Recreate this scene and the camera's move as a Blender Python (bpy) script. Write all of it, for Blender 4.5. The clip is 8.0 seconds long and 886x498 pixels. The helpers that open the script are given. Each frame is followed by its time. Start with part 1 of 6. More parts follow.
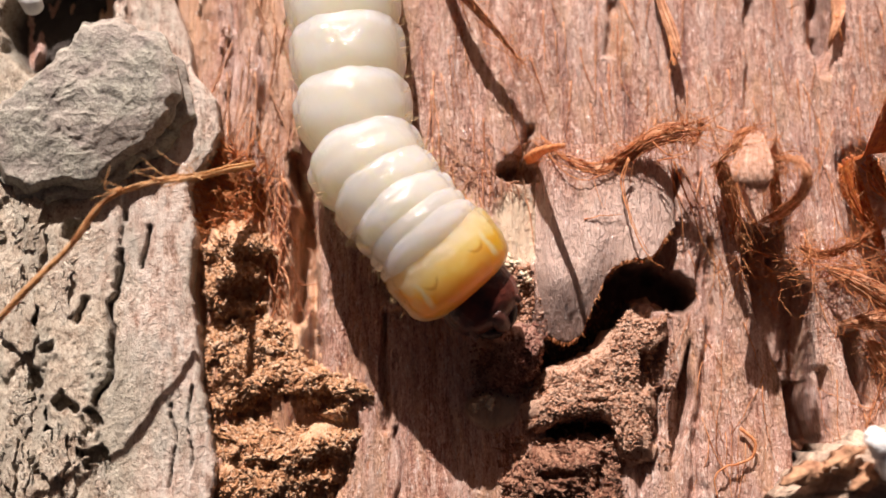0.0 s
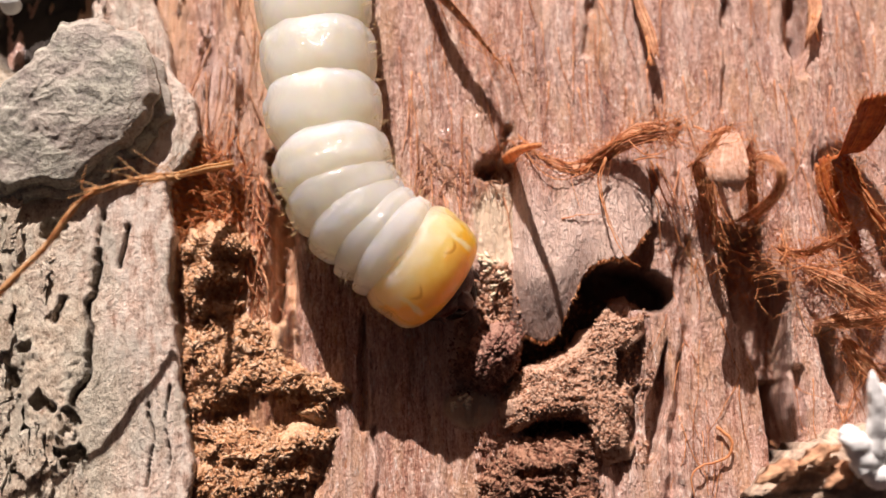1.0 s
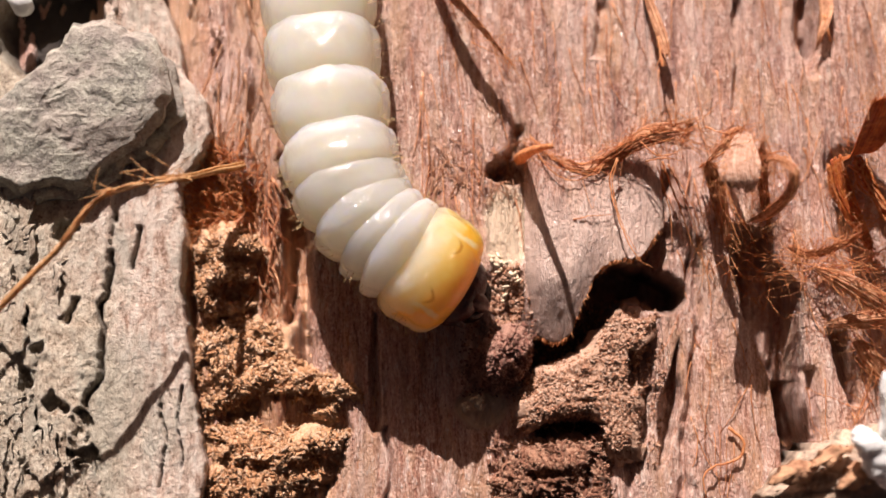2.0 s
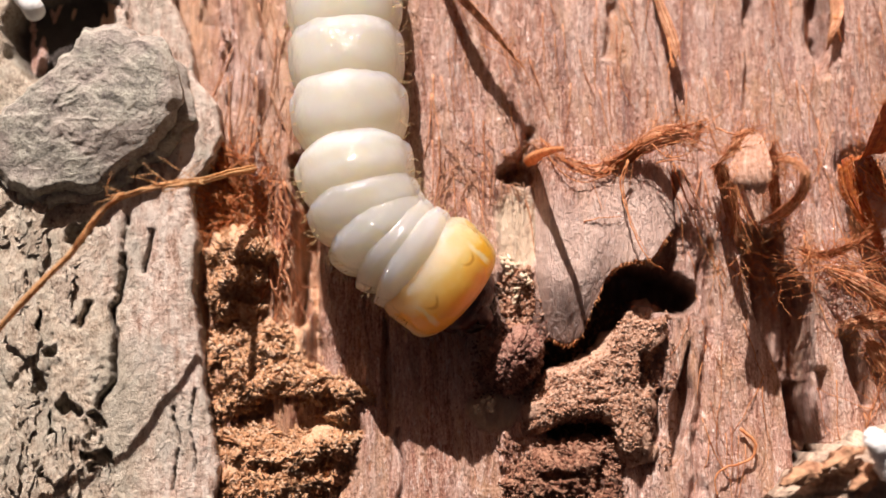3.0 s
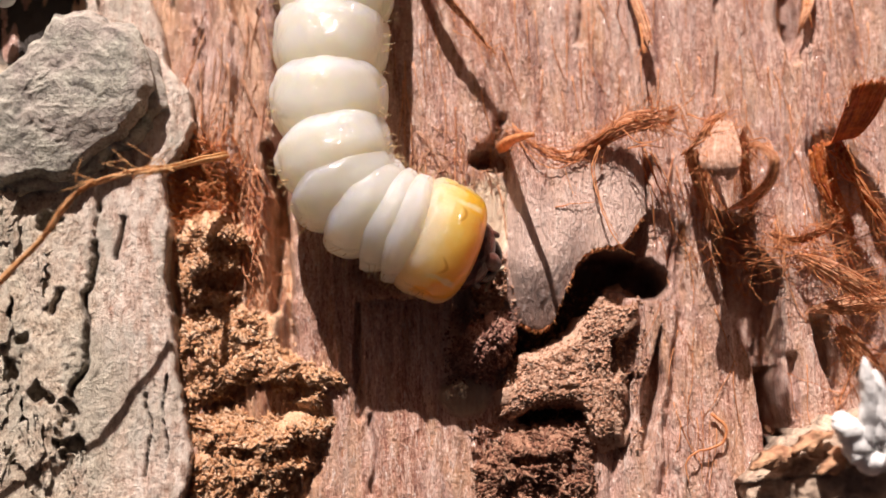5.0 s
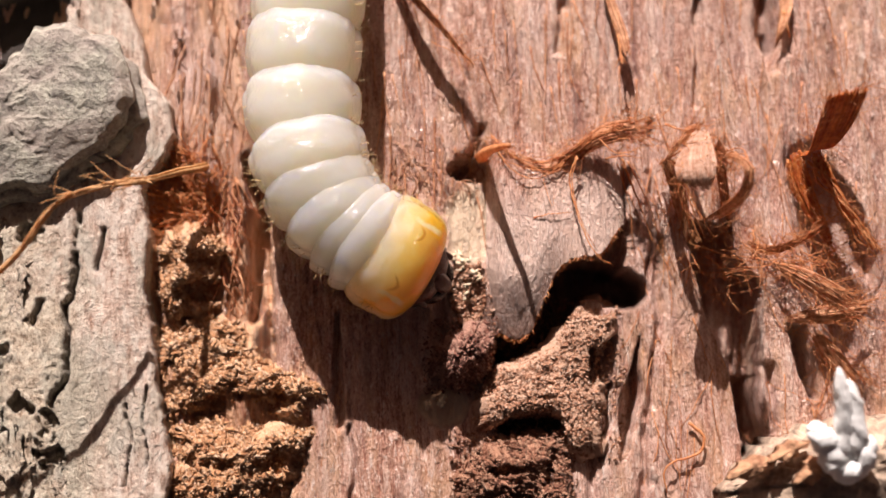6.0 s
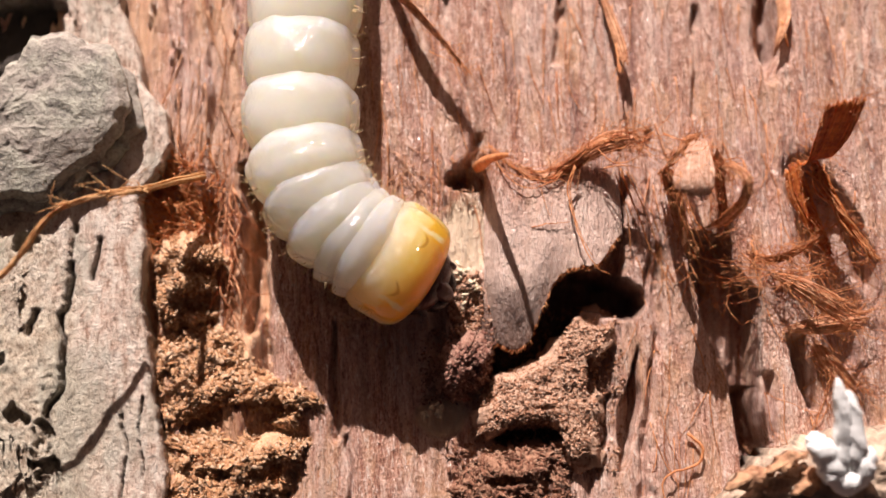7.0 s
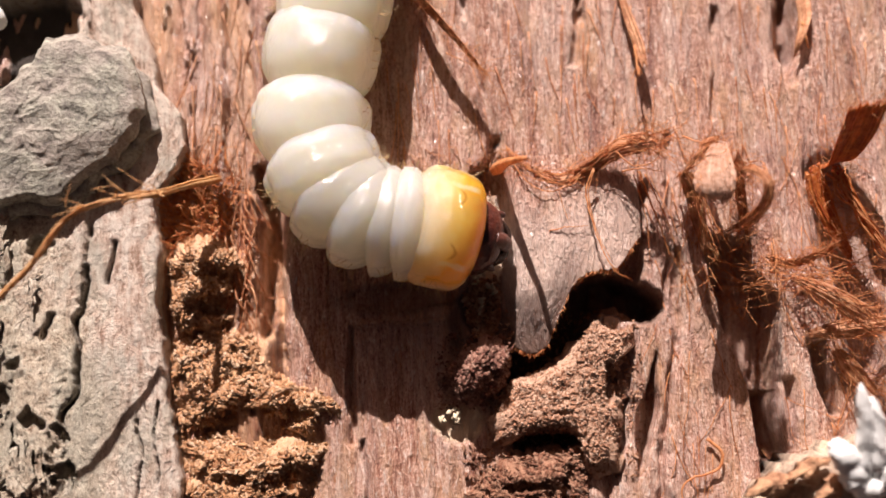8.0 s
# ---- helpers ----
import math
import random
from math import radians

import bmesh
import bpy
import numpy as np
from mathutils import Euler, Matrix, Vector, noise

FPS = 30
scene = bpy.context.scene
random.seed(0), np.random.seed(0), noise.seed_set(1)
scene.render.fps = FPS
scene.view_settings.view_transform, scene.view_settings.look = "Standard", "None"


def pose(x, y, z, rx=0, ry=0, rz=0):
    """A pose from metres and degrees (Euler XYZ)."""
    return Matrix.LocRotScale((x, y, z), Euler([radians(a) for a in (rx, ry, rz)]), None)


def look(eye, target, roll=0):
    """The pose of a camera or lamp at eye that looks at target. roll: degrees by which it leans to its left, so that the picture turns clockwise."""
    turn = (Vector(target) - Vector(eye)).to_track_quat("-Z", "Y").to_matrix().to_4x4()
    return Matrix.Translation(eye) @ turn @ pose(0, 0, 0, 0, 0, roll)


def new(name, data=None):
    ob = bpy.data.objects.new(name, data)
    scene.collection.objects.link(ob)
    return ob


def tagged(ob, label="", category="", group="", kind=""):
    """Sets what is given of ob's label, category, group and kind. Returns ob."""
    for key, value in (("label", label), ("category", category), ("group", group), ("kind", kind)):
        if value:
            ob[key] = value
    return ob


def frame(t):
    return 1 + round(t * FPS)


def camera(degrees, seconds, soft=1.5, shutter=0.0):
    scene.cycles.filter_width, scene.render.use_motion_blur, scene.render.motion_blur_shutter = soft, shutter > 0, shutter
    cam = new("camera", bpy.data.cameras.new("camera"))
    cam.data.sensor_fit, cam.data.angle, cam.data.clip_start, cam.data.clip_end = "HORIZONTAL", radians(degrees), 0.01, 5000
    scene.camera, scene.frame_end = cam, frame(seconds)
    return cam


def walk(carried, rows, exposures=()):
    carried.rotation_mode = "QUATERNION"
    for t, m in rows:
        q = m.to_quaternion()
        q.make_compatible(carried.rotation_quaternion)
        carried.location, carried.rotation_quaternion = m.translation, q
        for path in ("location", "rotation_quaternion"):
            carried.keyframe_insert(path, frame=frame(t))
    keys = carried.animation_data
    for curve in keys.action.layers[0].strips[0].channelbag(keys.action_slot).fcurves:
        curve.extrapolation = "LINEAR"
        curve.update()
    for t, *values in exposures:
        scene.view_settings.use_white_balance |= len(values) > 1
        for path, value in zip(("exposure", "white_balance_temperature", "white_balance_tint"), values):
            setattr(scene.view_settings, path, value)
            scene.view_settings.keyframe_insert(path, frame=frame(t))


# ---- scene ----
# A beetle larva on the peeled inner bark of a log, seen from a hand's width away. Plan numbers are in millimetres.
MM = 0.001
cam = camera(40.0, 8.0, soft=1.6)
PATH = [
    (0, -0.649, -11.933, 80.663, 8.756, -0.021, -1.907),
    (0.5, -0.275, -11.721, 80.743, 8.748, -0.250, -2.008),
    (1, 0.380, -12.255, 80.801, 8.917, -0.323, -1.975),
    (1.5, -0.015, -12.177, 80.835, 8.863, -0.146, -1.940),
    (1.7, -0.090, -12.177, 80.835, 8.863, -0.146, -1.940),
    (2.8, 0.320, -11.330, 81.117, 8.487, 0.339, -2.136),
    (3, -0.208, -11.458, 81.117, 8.487, 0.339, -2.136),
    (3.2, -0.208, -11.573, 81.117, 8.487, 0.339, -2.136),
    (3.5, 0.448, -10.909, 81.076, 8.151, -0.071, -2.250),
    (4, 0.943, -11.617, 80.940, 8.383, -0.045, -2.207),
    (4.2, 0.720, -11.960, 80.940, 8.383, -0.045, -2.207),
    (5.3, 1.450, -11.370, 81.224, 7.869, -0.046, -2.386),
    (5.5, 1.814, -11.178, 81.224, 7.869, -0.046, -2.386),
    (6, 2.763, -11.342, 81.553, 8.114, 0.146, -2.456),
    (6.5, 2.837, -11.821, 81.455, 8.728, 0.315, -2.447),
    (7, 2.864, -11.329, 81.276, 8.593, 0.100, -2.440),
    (7.5, 2.099, -10.639, 80.822, 8.157, 0.185, -2.382),
    (8, 2.138, -10.677, 80.698, 8.386, 0.373, -2.400),
]
cam.data.dof.use_dof = True
cam.data.dof.focus_distance, cam.data.dof.aperture_fstop = 0.0793, 19.0
walk(cam, [(t, pose(x * MM, y * MM, z * MM, rx, ry, rz)) for t, x, y, z, rx, ry, rz in PATH], [(0.0, 0.80, 6480, 20), (8.0, 0.80, 6480, 20)])

# ---- light: low sun along the fibres, clear sky ----
SUN_ELEVATION, SUN_SIDE = radians(31), 0.15
world = bpy.data.worlds.new("sky")
scene.world = world
world.use_nodes = True
sky = world.node_tree.nodes.new("ShaderNodeTexSky")
sky.sky_type, sky.sun_disc = "NISHITA", False
sky.air_density, sky.dust_density, sky.ozone_density = 0.3, 6.0, 0.3
sky.sun_elevation, sky.sun_rotation = SUN_ELEVATION, math.atan2(-SUN_SIDE, 1.0)
tone = world.node_tree.nodes.new("ShaderNodeMix")
tone.data_type, tone.blend_type = "RGBA", "MULTIPLY"
tone.inputs[0].default_value, tone.inputs[7].default_value = 1.0, (1.0, 0.71, 0.56, 1)
world.node_tree.links.new(sky.outputs[0], tone.inputs[6])
world.node_tree.links.new(tone.outputs[2], world.node_tree.nodes["Background"].inputs[0])
world.node_tree.nodes["Background"].inputs[1].default_value = 0.018
sun = new("sun", bpy.data.lights.new("sun", "SUN"))
sun.data.energy, sun.data.angle, sun.data.color = 5.0, radians(0.53), (1.0, 0.93, 0.84)
sun.matrix_world = look((-SUN_SIDE, 1.0, math.tan(SUN_ELEVATION)), (0, 0, 0))


# ---- materials ----
def shader(name):
    m = bpy.data.materials.new(name)
    m.use_nodes = True
    t = m.node_tree
    return m, t, t.nodes["Principled BSDF"]


def node(t, kind, **values):
    n = t.nodes.new(kind)
    for key, value in values.items():
        n.inputs[key.replace("_", " ")].default_value = value
    return n


def mapped(t, stretch, turn=0.0):
    """Object coordinates in millimetres, stretched."""
    co, mp = t.nodes.new("ShaderNodeTexCoord"), t.nodes.new("ShaderNodeMapping")
    t.links.new(co.outputs["Object"], mp.inputs[0])
    mp.inputs["Scale"].default_value = [1000 * s for s in stretch]
    mp.inputs["Rotation"].default_value = (0, 0, radians(turn))
    return mp.outputs[0]


def noise_of(t, stretch, scale, detail=4.0, rough=0.6, turn=0.0, distort=0.0):
    n = node(t, "ShaderNodeTexNoise", Scale=scale, Detail=detail, Roughness=rough, Distortion=distort)
    t.links.new(mapped(t, stretch, turn), n.inputs["Vector"])
    return n.outputs["Fac"]


def ramp(t, fac, stops):
    r = t.nodes.new("ShaderNodeValToRGB")
    while len(r.color_ramp.elements) < len(stops):
        r.color_ramp.elements.new(0.5)
    for e, (at, c) in zip(r.color_ramp.elements, stops):
        e.position, e.color = at, (*c, 1)
    t.links.new(fac, r.inputs[0])
    return r.outputs[0]


def blend(t, fac, a, b, how="MIX"):
    n = t.nodes.new("ShaderNodeMix")
    n.data_type, n.blend_type = "RGBA", how
    for value, socket in ((fac, n.inputs[0]), (a, n.inputs[6]), (b, n.inputs[7])):
        if hasattr(value, "links"):
            t.links.new(value, socket)
        else:
            socket.default_value = value if isinstance(value, float) else (*value, 1)
    return n.outputs[2]


def sums(t, how, a, b):
    n = t.nodes.new("ShaderNodeMath")
    n.operation = how
    for value, socket in ((a, n.inputs[0]), (b, n.inputs[1])):
        if hasattr(value, "links"):
            t.links.new(value, socket)
        else:
            socket.default_value = value
    return n.outputs[0]


def attribute(t, name):
    a = t.nodes.new("ShaderNodeAttribute")
    a.attribute_name = name
    return a.outputs["Fac"]


def island(t):
    return t.nodes.new("ShaderNodeNewGeometry").outputs["Random Per Island"]


def relief(t, bsdf, heights, distance, strength=1.0, coat=False):
    b = node(t, "ShaderNodeBump", Strength=strength, Distance=distance * MM)
    t.links.new(heights, b.inputs["Height"])
    t.links.new(b.outputs[0], bsdf.inputs["Coat Normal" if coat else "Normal"])


def wood_material():
    m, t, s = shader("inner_bark")
    long = noise_of(t, (1, 0.11, 1), 0.9, 6, 0.65)
    grain = noise_of(t, (1, 0.09, 1), 5.5, 4, 0.7)
    speck = noise_of(t, (1, 0.28, 1), 4.2, 5, 0.75)
    grit = noise_of(t, (1, 0.55, 1), 7.5, 3, 0.7)
    both = sums(t, "ADD", sums(t, "ADD", sums(t, "MULTIPLY", long, 0.36), sums(t, "MULTIPLY", grain, 0.30)), sums(t, "MULTIPLY", grit, 0.34))
    c = ramp(t, both, [(0.40, (0.22, 0.056, 0.026)), (0.46, (0.47, 0.210, 0.13)), (0.515, (0.68, 0.392, 0.285)), (0.575, (0.90, 0.665, 0.535))])
    warm = noise_of(t, (1, 0.3, 1), 0.55, 4, 0.6)
    c = blend(t, ramp(t, warm, [(0.48, (0, 0, 0)), (0.64, (0.6, 0.6, 0.6))]), c, blend(t, grit, (0.46, 0.20, 0.085), (0.88, 0.57, 0.33)))
    blotch = noise_of(t, (1, 0.5, 1), 0.22, 3, 0.6)
    c = blend(t, ramp(t, blotch, [(0.45, (0, 0, 0)), (0.65, (0.4, 0.4, 0.4))]), c, (0.64, 0.44, 0.385))
    # near-white specks: glints of the sun painted into the wood colour
    c = blend(t, ramp(t, speck, [(0.57, (0, 0, 0)), (0.66, (0.9, 0.9, 0.9))]), c, (0.98, 0.84, 0.75))
    c = blend(t, ramp(t, speck, [(0.35, (0.8, 0.8, 0.8)), (0.43, (0, 0, 0))]), c, (0.22, 0.07, 0.035))
    rusty = noise_of(t, (1, 0.16, 1), 2.6, 3, 0.7, distort=0.6)
    c = blend(t, ramp(t, rusty, [(0.64, (0, 0, 0)), (0.72, (0.75, 0.75, 0.75))]), c, (0.56, 0.20, 0.055))
    rust = blend(t, ramp(t, long, [(0.36, (0, 0, 0)), (0.6, (1, 1, 1))]), (0.27, 0.065, 0.018), (0.92, 0.56, 0.32))
    c = blend(t, attribute(t, "rust"), c, rust)
    # greyer pink of the flap, with its sheen painted into the colour
    c = blend(t, attribute(t, "silver_sheen"), c, blend(t, sums(t, "ADD", sums(t, "MULTIPLY", grain, 0.5), sums(t, "MULTIPLY", grit, 0.5)), (0.50, 0.29, 0.21), (1.0, 0.87, 0.76)))
    # dark brown tint, blended in by its own attribute
    dark_brown = blend(t, speck, (0.07, 0.026, 0.016), (0.26, 0.13, 0.085))
    c = blend(t, attribute(t, "dark_brown"), c, dark_brown)
    pale = blend(t, speck, (0.74, 0.46, 0.26), (1.0, 0.88, 0.68))
    c = blend(t, attribute(t, "pale"), c, pale)
    t.links.new(c, s.inputs["Base Color"])
    rough = ramp(t, speck, [(0.38, (0.6, 0.6, 0.6)), (0.60, (0.27, 0.27, 0.27))])
    t.links.new(rough, s.inputs["Roughness"])
    s.inputs["Specular IOR Level"].default_value = 0.95
    relief(t, s, sums(t, "ADD", sums(t, "ADD", grain, sums(t, "MULTIPLY", speck, 0.8)), sums(t, "MULTIPLY", grit, 0.6)), 0.34)
    facets = noise_of(t, (1, 0.6, 1), 3.2, 2, 0.5)
    relief(t, s, facets, 0.42, coat=True)
    t.links.new(ramp(t, noise_of(t, (1, 0.4, 1), 2.2, 4, 0.7), [(0.46, (0, 0, 0)), (0.62, (0.75, 0.75, 0.75))]), s.inputs["Coat Weight"])
    s.inputs["Coat Roughness"].default_value = 0.2
    return m


def bark_material():
    m, t, s = shader("grey_bark")
    big = noise_of(t, (1, 0.5, 1), 0.22, 5, 0.6)
    mid = noise_of(t, (1, 0.75, 1), 1.3, 6, 0.72)
    fine = noise_of(t, (1, 0.7, 1), 5.5, 5, 0.75)
    mix = sums(t, "ADD", sums(t, "MULTIPLY", mid, 0.55), sums(t, "MULTIPLY", fine, 0.45))
    c = ramp(t, mix, [(0.40, (0.33, 0.225, 0.15)), (0.47, (0.65, 0.525, 0.385)), (0.57, (0.88, 0.78, 0.62))])
    streak = noise_of(t, (1, 0.2, 1), 2.2, 4, 0.65)
    pink = ramp(t, sums(t, "ADD", sums(t, "MULTIPLY", mix, 0.6), sums(t, "MULTIPLY", streak, 0.4)), [(0.41, (0.46, 0.27, 0.19)), (0.47, (0.76, 0.56, 0.44)), (0.55, (0.95, 0.81, 0.69))])
    c = blend(t, attribute(t, "pink"), c, pink)
    c = blend(t, ramp(t, big, [(0.50, (0, 0, 0)), (0.60, (0.5, 0.5, 0.5))]), c, blend(t, fine, (0.34, 0.33, 0.25), (0.66, 0.64, 0.52)))
    c = blend(t, ramp(t, fine, [(0.30, (0.75, 0.75, 0.75)), (0.40, (0, 0, 0))]), c, (0.13, 0.095, 0.07))
    c = blend(t, ramp(t, fine, [(0.60, (0, 0, 0)), (0.70, (0.6, 0.6, 0.6))]), c, (0.88, 0.82, 0.70))
    # near black in cracks and pits; in the corner hole it paints the shade
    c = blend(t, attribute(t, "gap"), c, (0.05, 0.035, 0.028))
    t.links.new(c, s.inputs["Base Color"])
    s.inputs["Roughness"].default_value = 0.7
    relief(t, s, sums(t, "ADD", sums(t, "MULTIPLY", mid, 0.8), fine), 0.42)
    return m


def flake_material():
    m, t, s = shader("grey_flake")
    big = noise_of(t, (1, 1, 1), 0.30, 3, 0.5)
    mid = noise_of(t, (1, 1, 1), 0.8, 5, 0.65, distort=0.5)
    fine = noise_of(t, (1, 1, 1), 4.0, 5, 0.7)
    mix = sums(t, "ADD", sums(t, "MULTIPLY", mid, 0.55), sums(t, "MULTIPLY", fine, 0.45))
    c = ramp(t, mix, [(0.36, (0.115, 0.10, 0.085)), (0.46, (0.255, 0.24, 0.195)), (0.58, (0.45, 0.43, 0.345))])
    c = blend(t, ramp(t, big, [(0.46, (0, 0, 0)), (0.62, (0.5, 0.5, 0.5))]), c, blend(t, fine, (0.22, 0.165, 0.145), (0.50, 0.41, 0.35)))
    c = blend(t, ramp(t, fine, [(0.30, (0.6, 0.6, 0.6)), (0.42, (0, 0, 0))]), c, (0.12, 0.10, 0.085))
    t.links.new(c, s.inputs["Base Color"])
    s.inputs["Roughness"].default_value = 0.6
    relief(t, s, sums(t, "ADD", sums(t, "MULTIPLY", mid, 0.8), sums(t, "MULTIPLY", fine, 0.5)), 0.26)
    return m


def crumb_material(name, dark, middle, light, rough=0.7):
    m, t, s = shader(name)
    fine = noise_of(t, (1, 1, 1), 4.5, 5, 0.75)
    c = ramp(t, sums(t, "ADD", sums(t, "MULTIPLY", island(t), 0.45), sums(t, "MULTIPLY", fine, 0.55)), [(0.15, dark), (0.5, middle), (0.85, light)])
    t.links.new(c, s.inputs["Base Color"])
    s.inputs["Roughness"].default_value = rough
    relief(t, s, fine, 0.35)
    return m


def fibre_material(name, dark, light, rough=0.45):
    m, t, s = shader(name)
    n = noise_of(t, (1, 1, 1), 2.2, 5, 0.7)
    c = ramp(t, sums(t, "ADD", sums(t, "MULTIPLY", island(t), 0.18), sums(t, "MULTIPLY", n, 0.82)), [(0.3, dark), (0.68, light)])
    t.links.new(c, s.inputs["Base Color"])
    s.inputs["Roughness"].default_value = rough
    relief(t, s, n, 0.15)
    through_light, both = node(t, "ShaderNodeBsdfTranslucent"), node(t, "ShaderNodeMixShader", Fac=0.4)
    t.links.new(c, through_light.inputs["Color"])
    t.links.new(s.outputs[0], both.inputs[1])
    t.links.new(through_light.outputs[0], both.inputs[2])
    t.links.new(both.outputs[0], t.nodes["Material Output"].inputs["Surface"])
    return m


def skin_material(name, amber=False):
    """Moist cream skin, finely wrinkled along the raised band of each ring; amber: with the orange shield of the first body ring (front is -y)."""
    m, t, s = shader(name)
    cloud = noise_of(t, (1, 1, 1), 0.45, 3, 0.5)
    dents = noise_of(t, (1, 1, 1), 1.6, 2, 0.5)
    pores = noise_of(t, (1, 1, 1), 4.2, 2, 0.5)
    fine = noise_of(t, (1, 1, 1), 7.0, 3, 0.6)
    band = attribute(t, "band")
    c = ramp(t, cloud, [(0.3, (0.88, 0.82, 0.68)), (0.5, (0.91, 0.86, 0.735)), (0.7, (0.93, 0.89, 0.79))])
    c = blend(t, sums(t, "MULTIPLY", band, 0.25), c, (0.90, 0.88, 0.82))
    c = blend(t, ramp(t, fine, [(0.74, (0, 0, 0)), (0.80, (0.4, 0.4, 0.4))]), c, (0.62, 0.42, 0.20))
    if amber:
        co = t.nodes.new("ShaderNodeTexCoord")
        xyz = t.nodes.new("ShaderNodeSeparateXYZ")
        t.links.new(co.outputs["Object"], xyz.inputs[0])
        ahead = sums(t, "MULTIPLY", xyz.outputs["Y"], -1000.0)
        side = sums(t, "ABSOLUTE", sums(t, "MULTIPLY", xyz.outputs["X"], 1000.0), 0.0)
        height = sums(t, "MULTIPLY", xyz.outputs["Z"], 1000.0)
        wave = sums(t, "MULTIPLY", sums(t, "SUBTRACT", noise_of(t, (1, 1, 1), 0.8, 4, 0.6), 0.5), 2.0)
        shade = sums(t, "ADD", sums(t, "ADD", ahead, wave), sums(t, "MULTIPLY", side, 0.12))
        c = blend(t, ramp(t, sums(t, "ADD", sums(t, "MULTIPLY", shade, 0.2), 0.5), [(0.06, (0, 0, 0)), (0.26, (0.5, 0.5, 0.5)), (0.66, (1, 1, 1))]), c,
                  blend(t, cloud, (0.84, 0.46, 0.06), (0.90, 0.60, 0.17)))
        edge = ramp(t, sums(t, "ADD", sums(t, "MULTIPLY", shade, 0.2), 0.5), [(0.64, (0, 0, 0)), (0.90, (0.85, 0.85, 0.85))])
        c = blend(t, edge, c, (0.80, 0.32, 0.02))
        corner = sums(t, "ADD", sums(t, "ADD", sums(t, "MULTIPLY", ahead, 0.40), sums(t, "MULTIPLY", side, 0.55)), sums(t, "MULTIPLY", wave, 0.8))
        c = blend(t, ramp(t, sums(t, "MULTIPLY", corner, 0.25), [(0.42, (0, 0, 0)), (0.48, (0.9, 0.9, 0.9))]), c, (0.90, 0.42, 0.008))
        low = sums(t, "ADD", height, sums(t, "MULTIPLY", wave, 0.5))
        c = blend(t, ramp(t, sums(t, "MULTIPLY", low, 0.25), [(0.10, (0.9, 0.9, 0.9)), (0.28, (0, 0, 0))]), c, (0.78, 0.60, 0.36))
        # pale seams and the two small curved creases
        seam = sums(t, "ABSOLUTE", sums(t, "SUBTRACT", sums(t, "ADD", side, sums(t, "MULTIPLY", wave, 0.35)), 2.55), 0.0)
        front = ramp(t, sums(t, "ADD", sums(t, "MULTIPLY", ahead, 0.2), 0.5), [(0.44, (0, 0, 0)), (0.52, (0.8, 0.8, 0.8)), (0.78, (0.8, 0.8, 0.8)), (0.86, (0, 0, 0))])
        c = blend(t, sums(t, "MULTIPLY", ramp(t, seam, [(0.08, (1, 1, 1)), (0.20, (0, 0, 0))]), front), c, (0.84, 0.70, 0.42))
        bow = sums(t, "SUBTRACT", side, 1.75)
        arc = sums(t, "ABSOLUTE", sums(t, "SUBTRACT", sums(t, "SUBTRACT", ahead, sums(t, "MULTIPLY", wave, 0.2)), sums(t, "SUBTRACT", 0.75, sums(t, "MULTIPLY", sums(t, "MULTIPLY", bow, bow), 1.4))), 0.0)
        reach = ramp(t, sums(t, "ABSOLUTE", bow, 0.0), [(0.35, (0.75, 0.75, 0.75)), (0.60, (0, 0, 0))])
        c = blend(t, sums(t, "MULTIPLY", ramp(t, arc, [(0.05, (1, 1, 1)), (0.15, (0, 0, 0))]), reach), c, (0.50, 0.20, 0.012))
    t.links.new(c, s.inputs["Base Color"])
    s.inputs["Roughness"].default_value = 0.45
    s.inputs["Specular IOR Level"].default_value = 0.3
    s.inputs["Subsurface Weight"].default_value = 1.0
    s.inputs["Subsurface Radius"].default_value = (7.5 * MM, 5.8 * MM, 3.6 * MM)
    s.inputs["Subsurface Scale"].default_value = 1.0
    s.inputs["Coat Weight"].default_value = 1.0
    s.inputs["Coat IOR"].default_value = 2.0
    s.inputs["Coat Roughness"].default_value = 0.12
    wrinkles = sums(t, "ADD", sums(t, "MULTIPLY", dents, 0.75), sums(t, "MULTIPLY", sums(t, "MULTIPLY", pores, sums(t, "ADD", band, 0.3)), 1.1))
    relief(t, s, wrinkles, 0.28, coat=True)
    glow, both = node(t, "ShaderNodeBsdfTranslucent"), node(t, "ShaderNodeMixShader", Fac=0.42)
    t.links.new(blend(t, 0.12 if amber else 0.5, c, (1.0, 0.97, 0.88)), glow.inputs["Color"])
    t.links.new(s.outputs[0], both.inputs[1])
    t.links.new(glow.outputs[0], both.inputs[2])
    t.links.new(both.outputs[0], t.nodes["Material Output"].inputs["Surface"])
    return m


def plain_material(name, dark, light, rough, scale=2.0, bump=0.1):
    m, t, s = shader(name)
    n = noise_of(t, (1, 1, 1), scale, 5, 0.65)
    t.links.new(ramp(t, n, [(0.3, dark), (0.7, light)]), s.inputs["Base Color"])
    s.inputs["Roughness"].default_value = rough
    relief(t, s, n, bump)
    return m


WOOD, BARK, FLAKE = wood_material(), bark_material(), flake_material()
TAN = crumb_material("tan_frass", (0.46, 0.18, 0.07), (0.80, 0.43, 0.21), (1.0, 0.75, 0.53), 0.5)
BROWN = crumb_material("brown_frass", (0.30, 0.115, 0.057), (0.63, 0.32, 0.185), (0.95, 0.71, 0.54))
PELLET = crumb_material("pellet_frass", (0.13, 0.045, 0.03), (0.36, 0.15, 0.10), (0.72, 0.46, 0.34))
SCARLET = fibre_material("dark_red_blade", (0.42, 0.055, 0.012), (0.95, 0.36, 0.09), 0.3)
